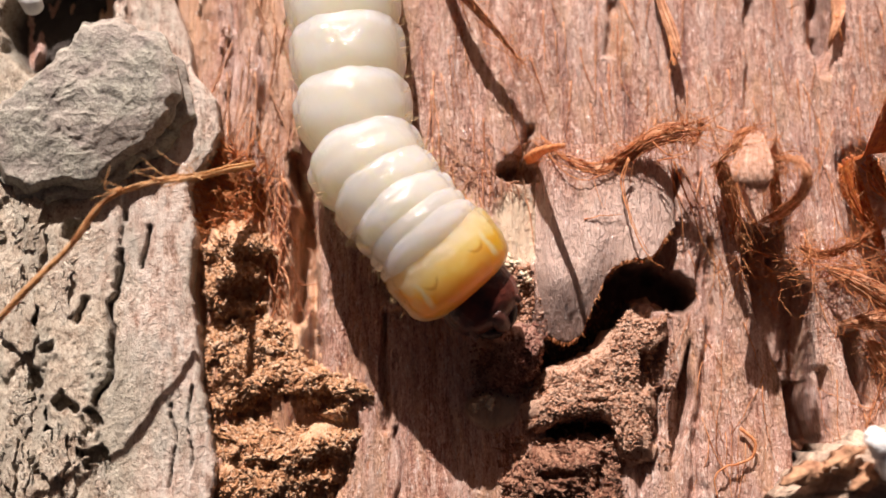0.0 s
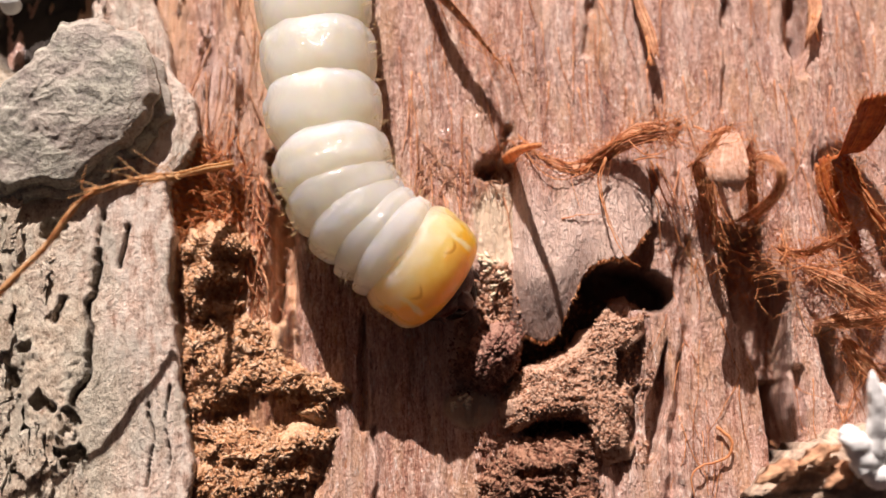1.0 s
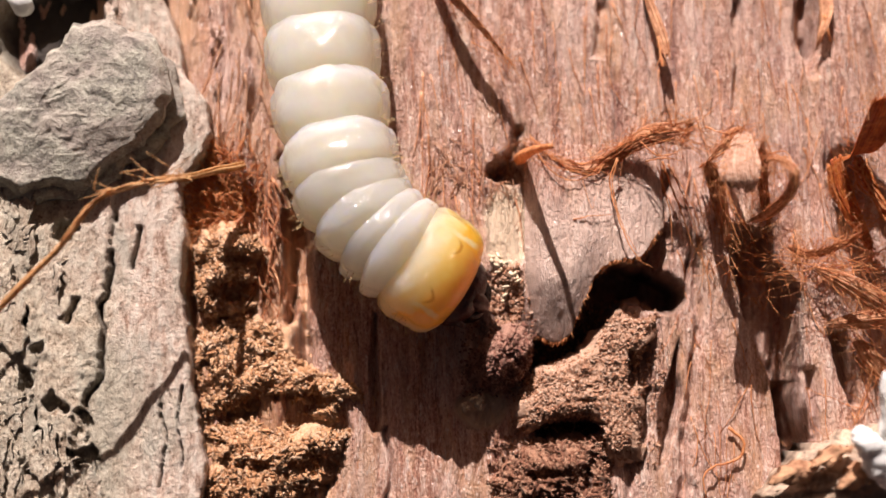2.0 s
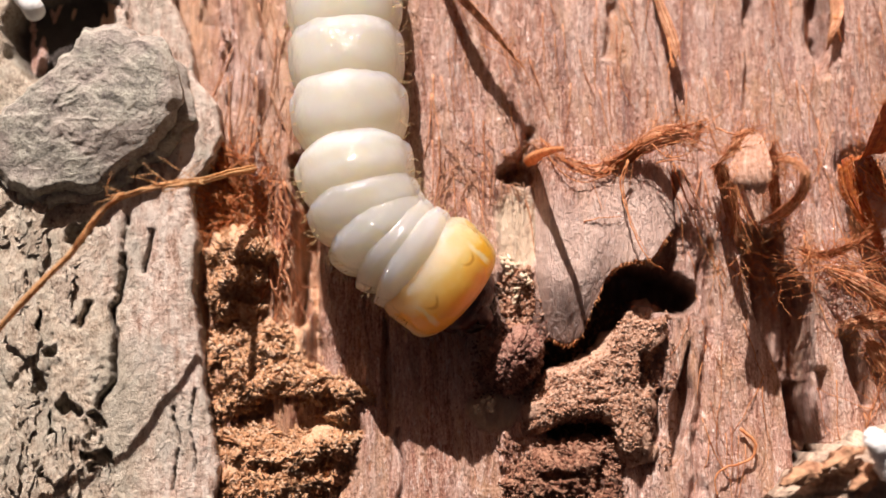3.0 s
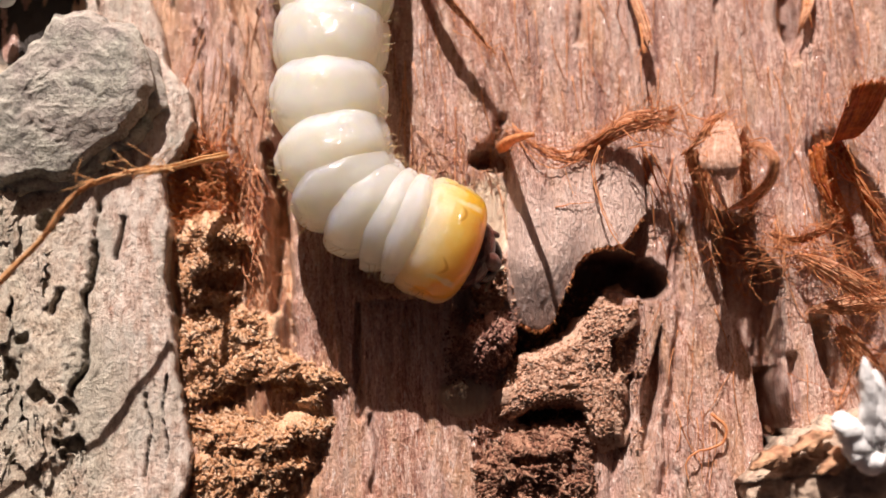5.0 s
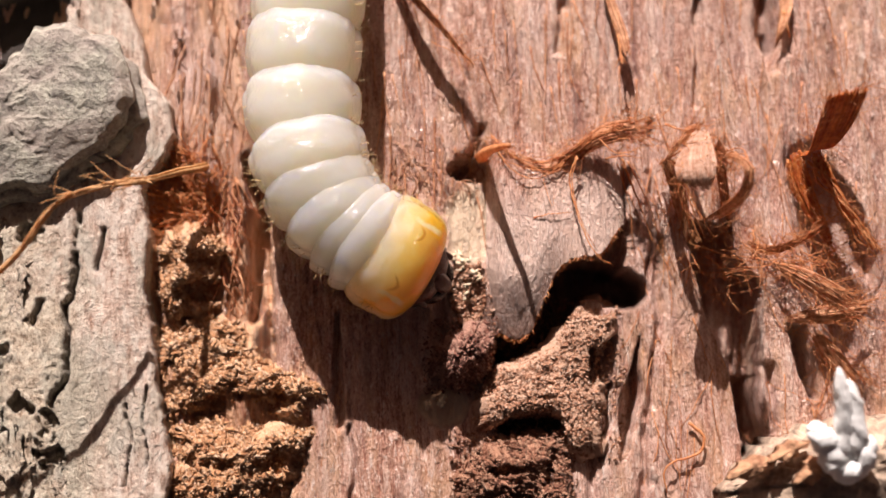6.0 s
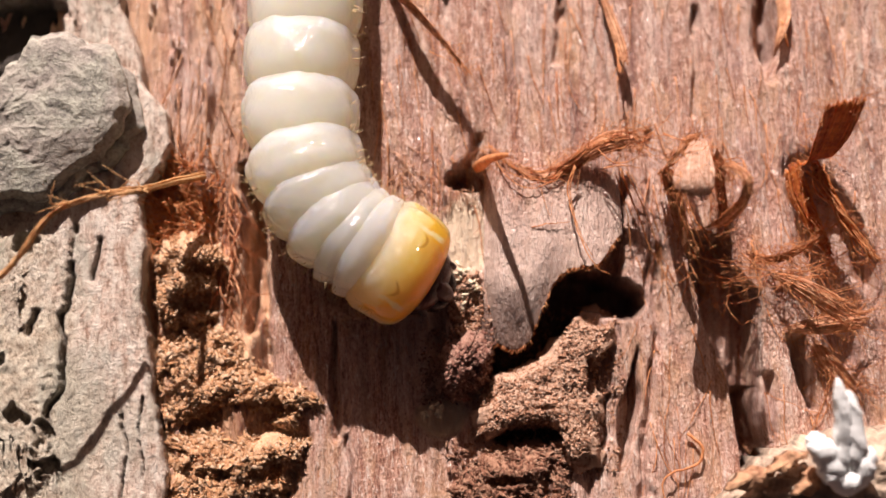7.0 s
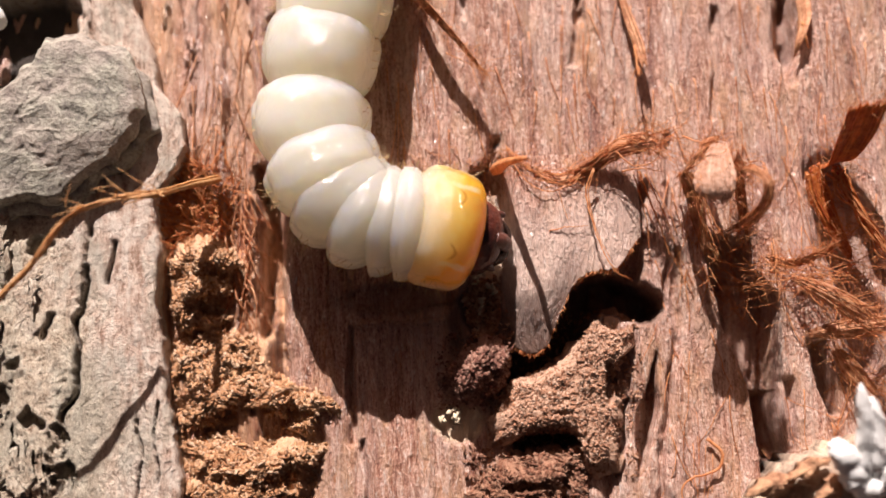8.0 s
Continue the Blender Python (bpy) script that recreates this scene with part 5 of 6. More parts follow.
def motions():
    rows = {
        'tail': [
            (0, -7.55, 33.66, 3.6, 0, 3.9),
            (0.5, -6.77, 33.68, 3.6, 0, 2),
            (1, -8.04, 33.41, 3.6, 0, 4),
            (1.5, -8.52, 33.7, 3.6, 0, 3.6),
            (1.7, -8.52, 33.7, 3.6, 0, 3.6),
            (2.8, -6.93, 33.72, 3.6, 0, 1.78),
            (3, -6.68, 33.72, 3.6, 0, 1.5),
            (3.2, -3.56, 33.77, 3.6, 0, -4.6),
            (3.5, -2.4, 33.83, 3.6, 0, -7.4),
            (4, -3.3, 33.8, 3.6, 0, -5.2),
            (4.2, -3.31, 33.79, 3.6, 0, -5.13),
            (5.3, -3.37, 33.77, 3.6, 0, -4.77),
            (5.5, -3.38, 33.76, 3.6, 0, -4.7),
            (6, -4.14, 34.04, 3.6, 0, -3.8),
            (6.5, -5.54, 34.27, 3.6, 0, -2.1),
            (7, -4.44, 34.17, 3.6, 0, -2.9),
            (7.2, -2.4, 34.2, 3.6, 0, -7.4),
            (7.5, -0.76, 33.81, 3.6, 0, -12),
            (7.8, -0.56, 34.08, 3.6, 0, -12.3),
            (8, -1.08, 34.29, 3.6, 0, -11.1),
        ],
        'b4': [
            (0, -7.36, 30.97, 3.6, -2, 3.9),
            (0.5, -6.68, 30.98, 3.6, -2, 2),
            (1, -7.85, 30.71, 3.6, -2, 4),
            (1.5, -8.35, 31.01, 3.6, -2, 3.6),
            (1.7, -8.35, 31.01, 3.6, -2, 3.6),
            (2.8, -6.84, 31.02, 3.6, -2, 1.78),
            (3, -6.61, 31.02, 3.6, -2, 1.5),
            (3.2, -3.78, 31.08, 3.6, -2, -4.6),
            (3.5, -2.75, 31.15, 3.6, -2, -7.4),
            (4, -3.55, 31.11, 3.6, -2, -5.2),
            (4.2, -3.56, 31.1, 3.6, -2, -5.13),
            (5.3, -3.59, 31.08, 3.6, -2, -4.77),
            (5.5, -3.6, 31.07, 3.6, -2, -4.7),
            (6, -4.32, 31.35, 3.6, -2, -3.8),
            (6.5, -5.64, 31.57, 3.6, -2, -2.1),
            (7, -4.57, 31.48, 3.6, -2, -2.9),
            (7.2, -2.74, 31.52, 3.6, -2, -7.4),
            (7.5, -1.32, 31.17, 3.6, -2, -12),
            (7.8, -1.14, 31.44, 3.6, -2, -12.3),
            (8, -1.6, 31.64, 3.6, -2, -11.1),
        ],
        'b3': [
            (0, -7.15, 27.92, 3.6, -3, 3.9),
            (0.5, -6.57, 27.92, 3.6, -3, 2),
            (1, -7.64, 27.66, 3.6, -3, 4),
            (1.5, -8.16, 27.95, 3.6, -3, 3.6),
            (1.7, -8.16, 27.95, 3.6, -3, 3.6),
            (2.8, -6.75, 27.96, 3.6, -3, 1.78),
            (3, -6.53, 27.96, 3.6, -3, 1.5),
            (3.2, -4.03, 28.03, 3.6, -3, -4.6),
            (3.5, -3.14, 28.11, 3.6, -3, -7.4),
            (4, -3.82, 28.06, 3.6, -3, -5.2),
            (4.2, -3.82, 28.05, 3.6, -3, -5.13),
            (5.3, -3.84, 28.03, 3.6, -3, -4.77),
            (5.5, -3.84, 28.02, 3.6, -3, -4.7),
            (6, -4.52, 28.3, 3.6, -3, -3.8),
            (6.5, -5.75, 28.51, 3.6, -3, -2.1),
            (7, -4.73, 28.42, 3.6, -3, -2.9),
            (7.2, -3.14, 28.49, 3.6, -3, -7.4),
            (7.5, -1.95, 28.18, 3.6, -3, -12),
            (7.8, -1.79, 28.45, 3.6, -3, -12.3),
            (8, -2.19, 28.64, 3.6, -3, -11.1),
        ],
        'b2': [
            (0, -6.92, 24.58, 3.6, -4, 3.9),
            (0.5, -6.45, 24.57, 3.6, -4, 2),
            (1, -7.41, 24.32, 3.6, -4, 4),
            (1.5, -7.95, 24.61, 3.6, -4, 3.6),
            (1.7, -7.95, 24.61, 3.6, -4, 3.6),
            (2.8, -6.64, 24.62, 3.6, -4, 1.78),
            (3, -6.44, 24.62, 3.6, -4, 1.5),
            (3.2, -4.3, 24.69, 3.6, -4, -4.6),
            (3.5, -3.57, 24.79, 3.6, -4, -7.4),
            (4, -4.12, 24.73, 3.6, -4, -5.2),
            (4.2, -4.12, 24.72, 3.6, -4, -5.13),
            (5.3, -4.12, 24.7, 3.6, -4, -4.77),
            (5.5, -4.12, 24.69, 3.6, -4, -4.7),
            (6, -4.74, 24.96, 3.6, -4, -3.8),
            (6.5, -5.87, 25.17, 3.6, -4, -2.1),
            (7, -4.9, 25.08, 3.6, -4, -2.9),
            (7.2, -3.57, 25.17, 3.6, -4, -7.4),
            (7.5, -2.65, 24.9, 3.6, -4, -12),
            (7.8, -2.51, 25.18, 3.6, -4, -12.3),
            (8, -2.83, 25.35, 3.6, -4, -11.1),
        ],
        'b1': [
            (0, -6.59, 19.89, 3.6, -5, 3.9),
            (0.5, -6.29, 19.89, 3.6, -5, 2),
            (1, -7.08, 19.64, 3.6, -5, 4),
            (1.5, -7.65, 19.93, 3.6, -5, 3.6),
            (1.7, -7.65, 19.93, 3.6, -5, 3.6),
            (2.8, -6.5, 19.93, 3.6, -5, 1.78),
            (3, -6.32, 19.93, 3.6, -5, 1.5),
            (3.2, -4.68, 20.02, 3.6, -5, -4.6),
            (3.5, -4.17, 20.14, 3.6, -5, -7.4),
            (4, -4.55, 20.05, 3.6, -5, -5.2),
            (4.2, -4.54, 20.04, 3.6, -5, -5.13),
            (5.3, -4.51, 20.02, 3.6, -5, -4.77),
            (5.5, -4.5, 20.01, 3.6, -5, -4.7),
            (6, -5.05, 20.27, 3.6, -5, -3.8),
            (6.5, -6.04, 20.48, 3.6, -5, -2.1),
            (7, -5.14, 20.39, 3.6, -5, -2.9),
            (7.2, -4.18, 20.52, 3.6, -5, -7.4),
            (7.5, -3.62, 20.31, 3.6, -5, -12),
            (7.8, -3.51, 20.59, 3.6, -5, -12.3),
            (8, -3.74, 20.75, 3.6, -5, -11.1),
        ],
        'S0': [
            (0, -6.33, 16.2, 3.62, -6.8, 4.6),
            (0.5, -6.15, 16.19, 3.62, -6.8, 2.3),
            (1, -6.81, 15.95, 3.62, -6.8, 4.6),
            (1.5, -7.41, 16.24, 3.62, -6.8, 4.2),
            (1.7, -7.41, 16.24, 3.62, -6.8, 4.2),
            (2.8, -6.38, 16.23, 3.62, -6.8, 2.03),
            (3, -6.22, 16.23, 3.62, -6.8, 1.7),
            (3.2, -4.99, 16.33, 3.62, -6.8, -5.4),
            (3.5, -4.67, 16.47, 3.62, -6.8, -8.5),
            (4, -4.9, 16.37, 3.62, -6.8, -6),
            (4.2, -4.89, 16.36, 3.62, -6.8, -5.92),
            (5.3, -4.83, 16.33, 3.62, -6.8, -5.48),
            (5.5, -4.82, 16.32, 3.62, -6.8, -5.4),
            (6, -5.31, 16.58, 3.62, -6.8, -4.4),
            (6.5, -6.18, 16.78, 3.62, -6.8, -2.4),
            (7, -5.34, 16.7, 3.62, -6.8, -3.4),
            (7.2, -4.69, 16.85, 3.62, -6.8, -8.6),
            (7.5, -4.43, 16.7, 3.62, -6.8, -13.9),
            (7.8, -4.34, 16.99, 3.62, -6.8, -14.3),
            (8, -4.49, 17.12, 3.62, -6.8, -12.9),
        ],
        'S1': [
            (0, -5.99, 12.47, 3.73, -7.5, 4.4),
            (0.5, -5.98, 12.44, 3.73, -7.5, 2.3),
            (1, -6.47, 12.21, 3.73, -7.5, 4.5),
            (1.5, -7.1, 12.5, 3.73, -7.5, 4.1),
            (1.7, -7.1, 12.5, 3.73, -7.5, 4.1),
            (2.8, -6.22, 12.48, 3.73, -7.5, 2.02),
            (3, -6.09, 12.48, 3.73, -7.5, 1.7),
            (3.2, -5.39, 12.6, 3.73, -7.5, -5.2),
            (3.5, -5.29, 12.78, 3.73, -7.5, -8.3),
            (4, -5.34, 12.65, 3.73, -7.5, -5.8),
            (4.2, -5.32, 12.64, 3.73, -7.5, -5.72),
            (5.3, -5.23, 12.61, 3.73, -7.5, -5.28),
            (5.5, -5.21, 12.6, 3.73, -7.5, -5.2),
            (6, -5.63, 12.85, 3.73, -7.5, -4.3),
            (6.5, -6.36, 13.04, 3.73, -7.5, -2.3),
            (7, -5.59, 12.95, 3.73, -7.5, -3.3),
            (7.2, -5.32, 13.16, 3.73, -7.4, -8.3),
            (7.5, -5.44, 13.09, 3.73, -7.4, -13.4),
            (7.8, -5.38, 13.39, 3.73, -7.4, -13.7),
            (8, -5.43, 13.49, 3.73, -7.3, -12.4),
        ],
        'S2': [
            (0, -5.69, 8.68, 3.84, -8.2, 7),
            (0.5, -5.81, 8.71, 3.84, -8.2, 4.8),
            (1, -6.21, 8.6, 3.85, -8.3, 5.3),
            (1.5, -6.87, 8.88, 3.85, -8.4, 5),
            (1.7, -6.75, 8.88, 3.85, -8.4, 4.6),
            (2.8, -6.11, 8.86, 3.84, -8.3, 2.4),
            (3, -5.99, 8.86, 3.84, -8.2, 2),
            (3.2, -5.62, 8.73, 3.85, -8.3, -2),
            (3.5, -5.64, 8.92, 3.85, -8.3, -2.4),
            (4, -5.61, 8.66, 3.85, -8.3, -2.4),
            (4.2, -5.58, 8.67, 3.85, -8.4, -1.89),
            (5.3, -5.4, 8.73, 3.84, -8.2, 0.89),
            (5.5, -5.37, 8.74, 3.85, -8.2, 1.4),
            (6, -5.79, 8.97, 3.85, -8.3, -0.1),
            (6.5, -6.43, 9.27, 3.85, -8.4, 0.5),
            (7, -5.72, 9.08, 3.85, -8.3, -0.6),
            (7.2, -5.7, 9.16, 3.84, -8.2, -3.1),
            (7.5, -6.15, 8.73, 3.84, -8.2, -5.5),
            (7.8, -6.11, 8.89, 3.84, -8.2, -4),
            (8, -6.1, 8.87, 3.84, -8.1, -3.1),
        ],
        'S3': [
            (0, -4.77, 5.14, 4.11, -12, 22.4),
            (0.5, -5.1, 4.96, 4.02, -7, 16.2),
            (1, -5.62, 5.09, 4.03, -7.5, 14.4),
            (1.5, -6.33, 5.62, 4.04, -8, 13.2),
            (1.7, -6.17, 5.57, 4.04, -8, 13.07),
            (2.8, -5.66, 5.26, 4.03, -7.25, 11.16),
            (3, -5.67, 4.96, 4.01, -6.5, 10.2),
            (3.2, -5.32, 5.48, 4.08, -10.8, 11.9),
            (3.5, -5.23, 5.56, 4.15, -14.7, 11.1),
            (4, -5.36, 5.29, 4.13, -13.3, 9.8),
            (4.2, -5.22, 5.44, 4.02, -6.9, 9.32),
            (5.3, -5.01, 5.17, 4.01, -6.7, 19.23),
            (5.5, -4.6, 5.25, 4.02, -7, 17.7),
            (6, -5.33, 5.7, 4.02, -7, 12.8),
            (6.5, -6.04, 6.11, 4.02, -6.9, 11.5),
            (7, -5.36, 5.82, 4.01, -6.8, 13.6),
            (7.2, -5.29, 5.67, 4.01, -6.7, 16),
            (7.5, -5.54, 5.55, 4.01, -6.7, 21.4),
            (7.8, -5.26, 5.71, 4.01, -6.6, 22.7),
            (8, -5.22, 5.69, 4.01, -6.6, 22.5),
        ],
        'S4': [
            (0, -3.42, 3.18, 4.52, -15.7, 35.7),
            (0.5, -4.15, 2.71, 3.99, -5, 24.2),
            (1, -4.95, 3.09, 4.03, -5.9, 20.4),
            (1.5, -5.81, 3.64, 4.08, -6.9, 16.9),
            (1.7, -5.61, 3.53, 4.08, -6.9, 17.03),
            (2.8, -5.08, 3.08, 4.01, -5.45, 16.57),
            (3, -5.08, 2.64, 3.94, -4, 16.2),
            (3.2, -4.62, 3.91, 4.33, -13.5, 24.8),
            (3.5, -4.64, 3.74, 4.73, -22.4, 19.3),
            (4, -4.72, 3.2, 4.62, -18.3, 18.3),
            (4.2, -4.71, 3.3, 3.97, -4.5, 14.34),
            (5.3, -3.99, 3.07, 3.95, -4.3, 31.76),
            (5.5, -3.62, 3.26, 3.98, -4.9, 27.6),
            (6, -4.65, 3.55, 3.98, -4.7, 19.2),
            (6.5, -5.51, 4.04, 3.97, -4.5, 16.3),
            (7, -4.54, 3.68, 3.96, -4.4, 22.7),
            (7.2, -4.25, 3.64, 3.95, -4.3, 29.3),
            (7.5, -4.23, 3.57, 3.95, -4.3, 35.9),
            (7.8, -4.02, 3.79, 3.94, -4.1, 35.1),
            (8, -4.05, 3.84, 3.94, -3.9, 34.7),
        ],
        'S5': [
            (0, -2.33, 1.73, 4.72, -10.2, 35.4),
            (0.5, -3.15, 1.25, 3.91, -2.3, 36.1),
            (1, -3.98, 1.76, 3.98, -3.2, 37.8),
            (1.5, -4.87, 2.27, 4.05, -3.8, 36.4),
            (1.7, -4.63, 2.11, 4.05, -3.8, 36.8),
            (2.8, -4.13, 1.62, 3.94, -2.85, 36.17),
            (3, -4.15, 1.14, 3.84, -1.9, 34.8),
            (3.2, -3.81, 2.83, 4.39, -7.2, 35.8),
            (3.5, -3.85, 2.42, 5, -13, 31.2),
            (4, -3.93, 1.65, 4.86, -11.3, 27.9),
            (4.2, -3.76, 1.83, 3.88, -2.3, 36.35),
            (5.3, -2.75, 1.75, 3.86, -2, 49.6),
            (5.5, -2.6, 1.89, 3.91, -2.4, 37.5),
            (6, -3.67, 2.09, 3.9, -2.4, 36.8),
            (6.5, -4.53, 2.64, 3.88, -2.3, 38.1),
            (7, -3.46, 2.23, 3.87, -2.1, 39),
            (7.2, -2.98, 2.4, 3.86, -2, 47.9),
            (7.5, -2.68, 2.49, 3.86, -2.1, 59.8),
            (7.8, -2.54, 2.77, 3.85, -1.9, 59.7),
            (8, -2.62, 2.88, 3.84, -1.8, 59.3),
        ],
        'S6': [
            (0, -1.58, 0.75, 4.83, -8.7, 37.7),
            (0.5, -2.24, 0.47, 3.83, -0.1, 49.6),
            (1, -2.91, 0.78, 3.93, -1.9, 47.8),
            (1.5, -3.82, 1.18, 4.01, -2.7, 44.5),
            (1.7, -3.53, 0.97, 4.01, -2.7, 45.17),
            (2.8, -3.06, 0.59, 3.88, -1.6, 47.93),
            (3, -3.1, 0.22, 3.76, -0.5, 49.1),
            (3.2, -2.97, 2, 4.41, -5.2, 44.8),
            (3.5, -3.03, 1.42, 5.16, -11, 39.3),
            (4, -3.16, 0.55, 5, -9.7, 35.3),
            (4.2, -2.71, 0.81, 3.81, -1.1, 47.87),
            (5.3, -1.57, 1.01, 3.78, -0.6, 62.23),
            (5.5, -1.71, 0.95, 3.83, -0.6, 43.8),
            (6, -2.67, 1.13, 3.82, -0.9, 46.5),
            (6.5, -3.45, 1.7, 3.81, -1.1, 49.4),
            (7, -2.4, 1.33, 3.79, -0.7, 50.2),
            (7.2, -1.78, 1.73, 3.78, -0.6, 61.3),
            (7.5, -1.27, 2.16, 3.78, -0.9, 77.3),
            (7.8, -1.17, 2.49, 3.77, -0.7, 78.9),
            (8, -1.26, 2.55, 3.76, -0.6, 76.7),
        ],
        'S7': [
            (0, -0.95, -0.02, 4.88, -5.4, 38.9),
            (0.5, -1.44, -0.09, 3.74, 1.8, 54.7),
            (1, -1.9, -0.02, 3.87, -0.2, 52.2),
            (1.5, -2.8, 0.29, 3.96, -0.8, 49.6),
            (1.7, -2.47, 0.03, 3.96, -0.8, 50.53),
            (2.8, -2.04, -0.23, 3.81, 0.15, 53.74),
            (3, -2.12, -0.48, 3.67, 1.1, 54.5),
            (3.2, -2.18, 1.29, 4.41, -2.5, 47.8),
            (3.5, -2.26, 0.58, 5.25, -7.2, 42.8),
            (4, -2.45, -0.33, 5.07, -6.2, 38.9),
            (4.2, -1.69, 0, 3.74, 0.5, 54.08),
            (5.3, -0.49, 0.49, 3.7, 0.9, 67.77),
            (5.5, -0.9, 0.23, 3.76, 1.2, 48.5),
            (6, -1.73, 0.4, 3.75, 0.7, 52.7),
            (6.5, -2.41, 0.96, 3.74, 0.5, 55.4),
            (7, -1.42, 0.66, 3.71, 0.9, 55.7),
            (7.2, -0.68, 1.28, 3.7, 0.9, 67.6),
            (7.5, 0, 2.02, 3.7, 0.6, 84.1),
            (7.8, 0.08, 2.38, 3.69, 0.8, 84.9),
            (8, -0.01, 2.39, 3.68, 0.8, 82.7),
        ],
        'P': [
            (0, -0.03, -1.17, 4.8, 3.7, 38.5),
            (0.5, -0.31, -1.01, 3.6, 10.2, 44.6),
            (1, -0.18, -1.3, 3.7, 10.2, 51.9),
            (1.5, -0.93, -1.04, 3.8, 10.2, 56.8),
            (1.7, -0.56, -1.35, 3.8, 10.2, 58),
            (2.8, -0.31, -1.51, 3.65, 10.2, 55),
            (3, -0.56, -1.66, 3.5, 10.2, 48.7),
            (3.2, -0.97, 0.14, 4.3, 10.2, 43),
            (3.5, -1.01, -0.75, 5.2, 10.2, 41.3),
            (4, -1.3, -1.73, 5, 10.2, 37.9),
            (4.2, 0.11, -1.15, 3.56, 10.2, 59),
            (5.3, 1.31, -0.28, 3.53, 10.2, 67),
            (5.5, 0.46, -0.8, 3.6, 10.2, 54.2),
            (6, -0.08, -0.64, 3.58, 10.2, 59.3),
            (6.5, -0.58, -0.12, 3.56, 10.2, 60.1),
            (7, 0.22, -0.38, 3.54, 10.2, 56.5),
            (7.2, 1.14, 0.58, 3.53, 10.2, 67.6),
            (7.5, 2.14, 1.79, 3.52, 10.2, 80.2),
            (7.8, 2.15, 2.08, 3.51, 10.2, 74.9),
            (8, 2.07, 2.06, 3.5, 10.2, 76.1),
        ],
        'H': [
            (0, 1.95, -3.35, 4, 6, 38.5),
            (0.5, 0.91, -2.25, 1.93, 13.7, 44.6),
            (1, 0.88, -2.13, 2.07, 13.7, 51.9),
            (1.5, 0.52, -2, 2.13, 13.7, 56.8),
            (1.7, 0.89, -2.31, 2.13, 13.7, 58),
            (2.8, 1.04, -2.53, 1.98, 13.7, 55),
            (3, 0.68, -2.74, 1.84, 13.7, 48.7),
            (3.2, 1.03, -2.01, 2.51, 13.7, 43),
            (3.5, 0.07, -1.99, 3.54, 13.7, 41.3),
            (4, -0.36, -2.94, 3.35, 13.7, 37.9),
            (4.2, 1.45, -1.92, 2.71, 13.7, 59),
            (5.3, 2.83, -0.9, 2.67, 13.7, 67),
            (5.5, 2.12, -2, 2.7, 13.7, 54.2),
            (6, 1.07, -1.32, 2.75, 13.7, 59.3),
            (6.5, 0.76, -0.89, 2.71, 13.7, 60.1),
            (7, 1.42, -1.18, 2.7, 13.7, 56.5),
            (7.2, 2.66, -0.04, 2.67, 13.7, 67.6),
            (7.5, 4.05, 1.46, 2.63, 13.7, 80.2),
            (7.8, 4.12, 1.55, 2.6, 13.7, 74.9),
            (8, 3.95, 1.6, 2.61, 13.7, 76.1),
        ],
    }
    for key, poses in rows.items():
        walk(LARVA_PARTS[key], [(t, pose(x * MM, y * MM, z * MM, rx, 0, rz)) for t, x, y, z, rx, rz in poses])


build_ground()
build_bark_plate()
build_larva()
build_flap()
build_long_fibre()

def wrinkled(x, y):
    u, v = x + 1.3 * cloudy(x * 0.3, y * 0.3, 203, 3), y + 1.3 * cloudy(x * 0.3, y * 0.3, 204, 3)
    folds = 1 - np.abs(cloudy(u * 0.55, v * 0.7, 202, 3)) * 1.6
    return 0.16 * cloudy(x * 0.35, y * 0.4, 201, 3) + 0.05 * step(0.2, 1.0, folds) - 0.08 * step(0.3, 0.7, cloudy(u * 0.7, v * 0.8, 205, 3)) + 0.04 * cloudy(x * 1.9, y * 1.9, 206, 3)


outline = [(-29.54, 10.15), (-30.01, 6.94), (-27.87, 4.84), (-25.78, 5.04), (-22.92, 5.22), (-20.83, 6.83), (-18.54, 8.52), (-17.31, 10.85), (-18.08, 14.08), (-20.69, 16.01), (-23.2, 16.1), (-24.9, 14.3), (-27.3, 11.9)]
verts, faces = disc_slab(outline, lambda X, Y, s: 2.6 + 0.6 * (1 - s ** 2) + 0.10 * (Y - 6.0) - 0.5 * step(0.9, 1.0, s) + wrinkled(X, Y), 0.6, 120, 90, 7, 0.25)
flake = mesh_of("bark_flake", verts, faces, FLAKE)
tagged(flake, "round wrinkled grey flake of lichened bark lifted off the log", "bark flake")
mid = np.mean(outline, 0)
under = [tuple(mid + (np.array(q) - mid) * 1.04 + (0.35, -0.25)) for q in outline]
verts, faces = disc_slab(under, lambda X, Y, s: 1.9 + 0.25 * cloudy(X * 0.5, Y * 0.6, 211, 3) - 0.3 * step(0.9, 1.0, s), 0.9, 120, 30, 27, 0.35)
mesh_of("lower_layer", verts, faces, FLAKE, flake, "dark ragged lower layer of the flake")

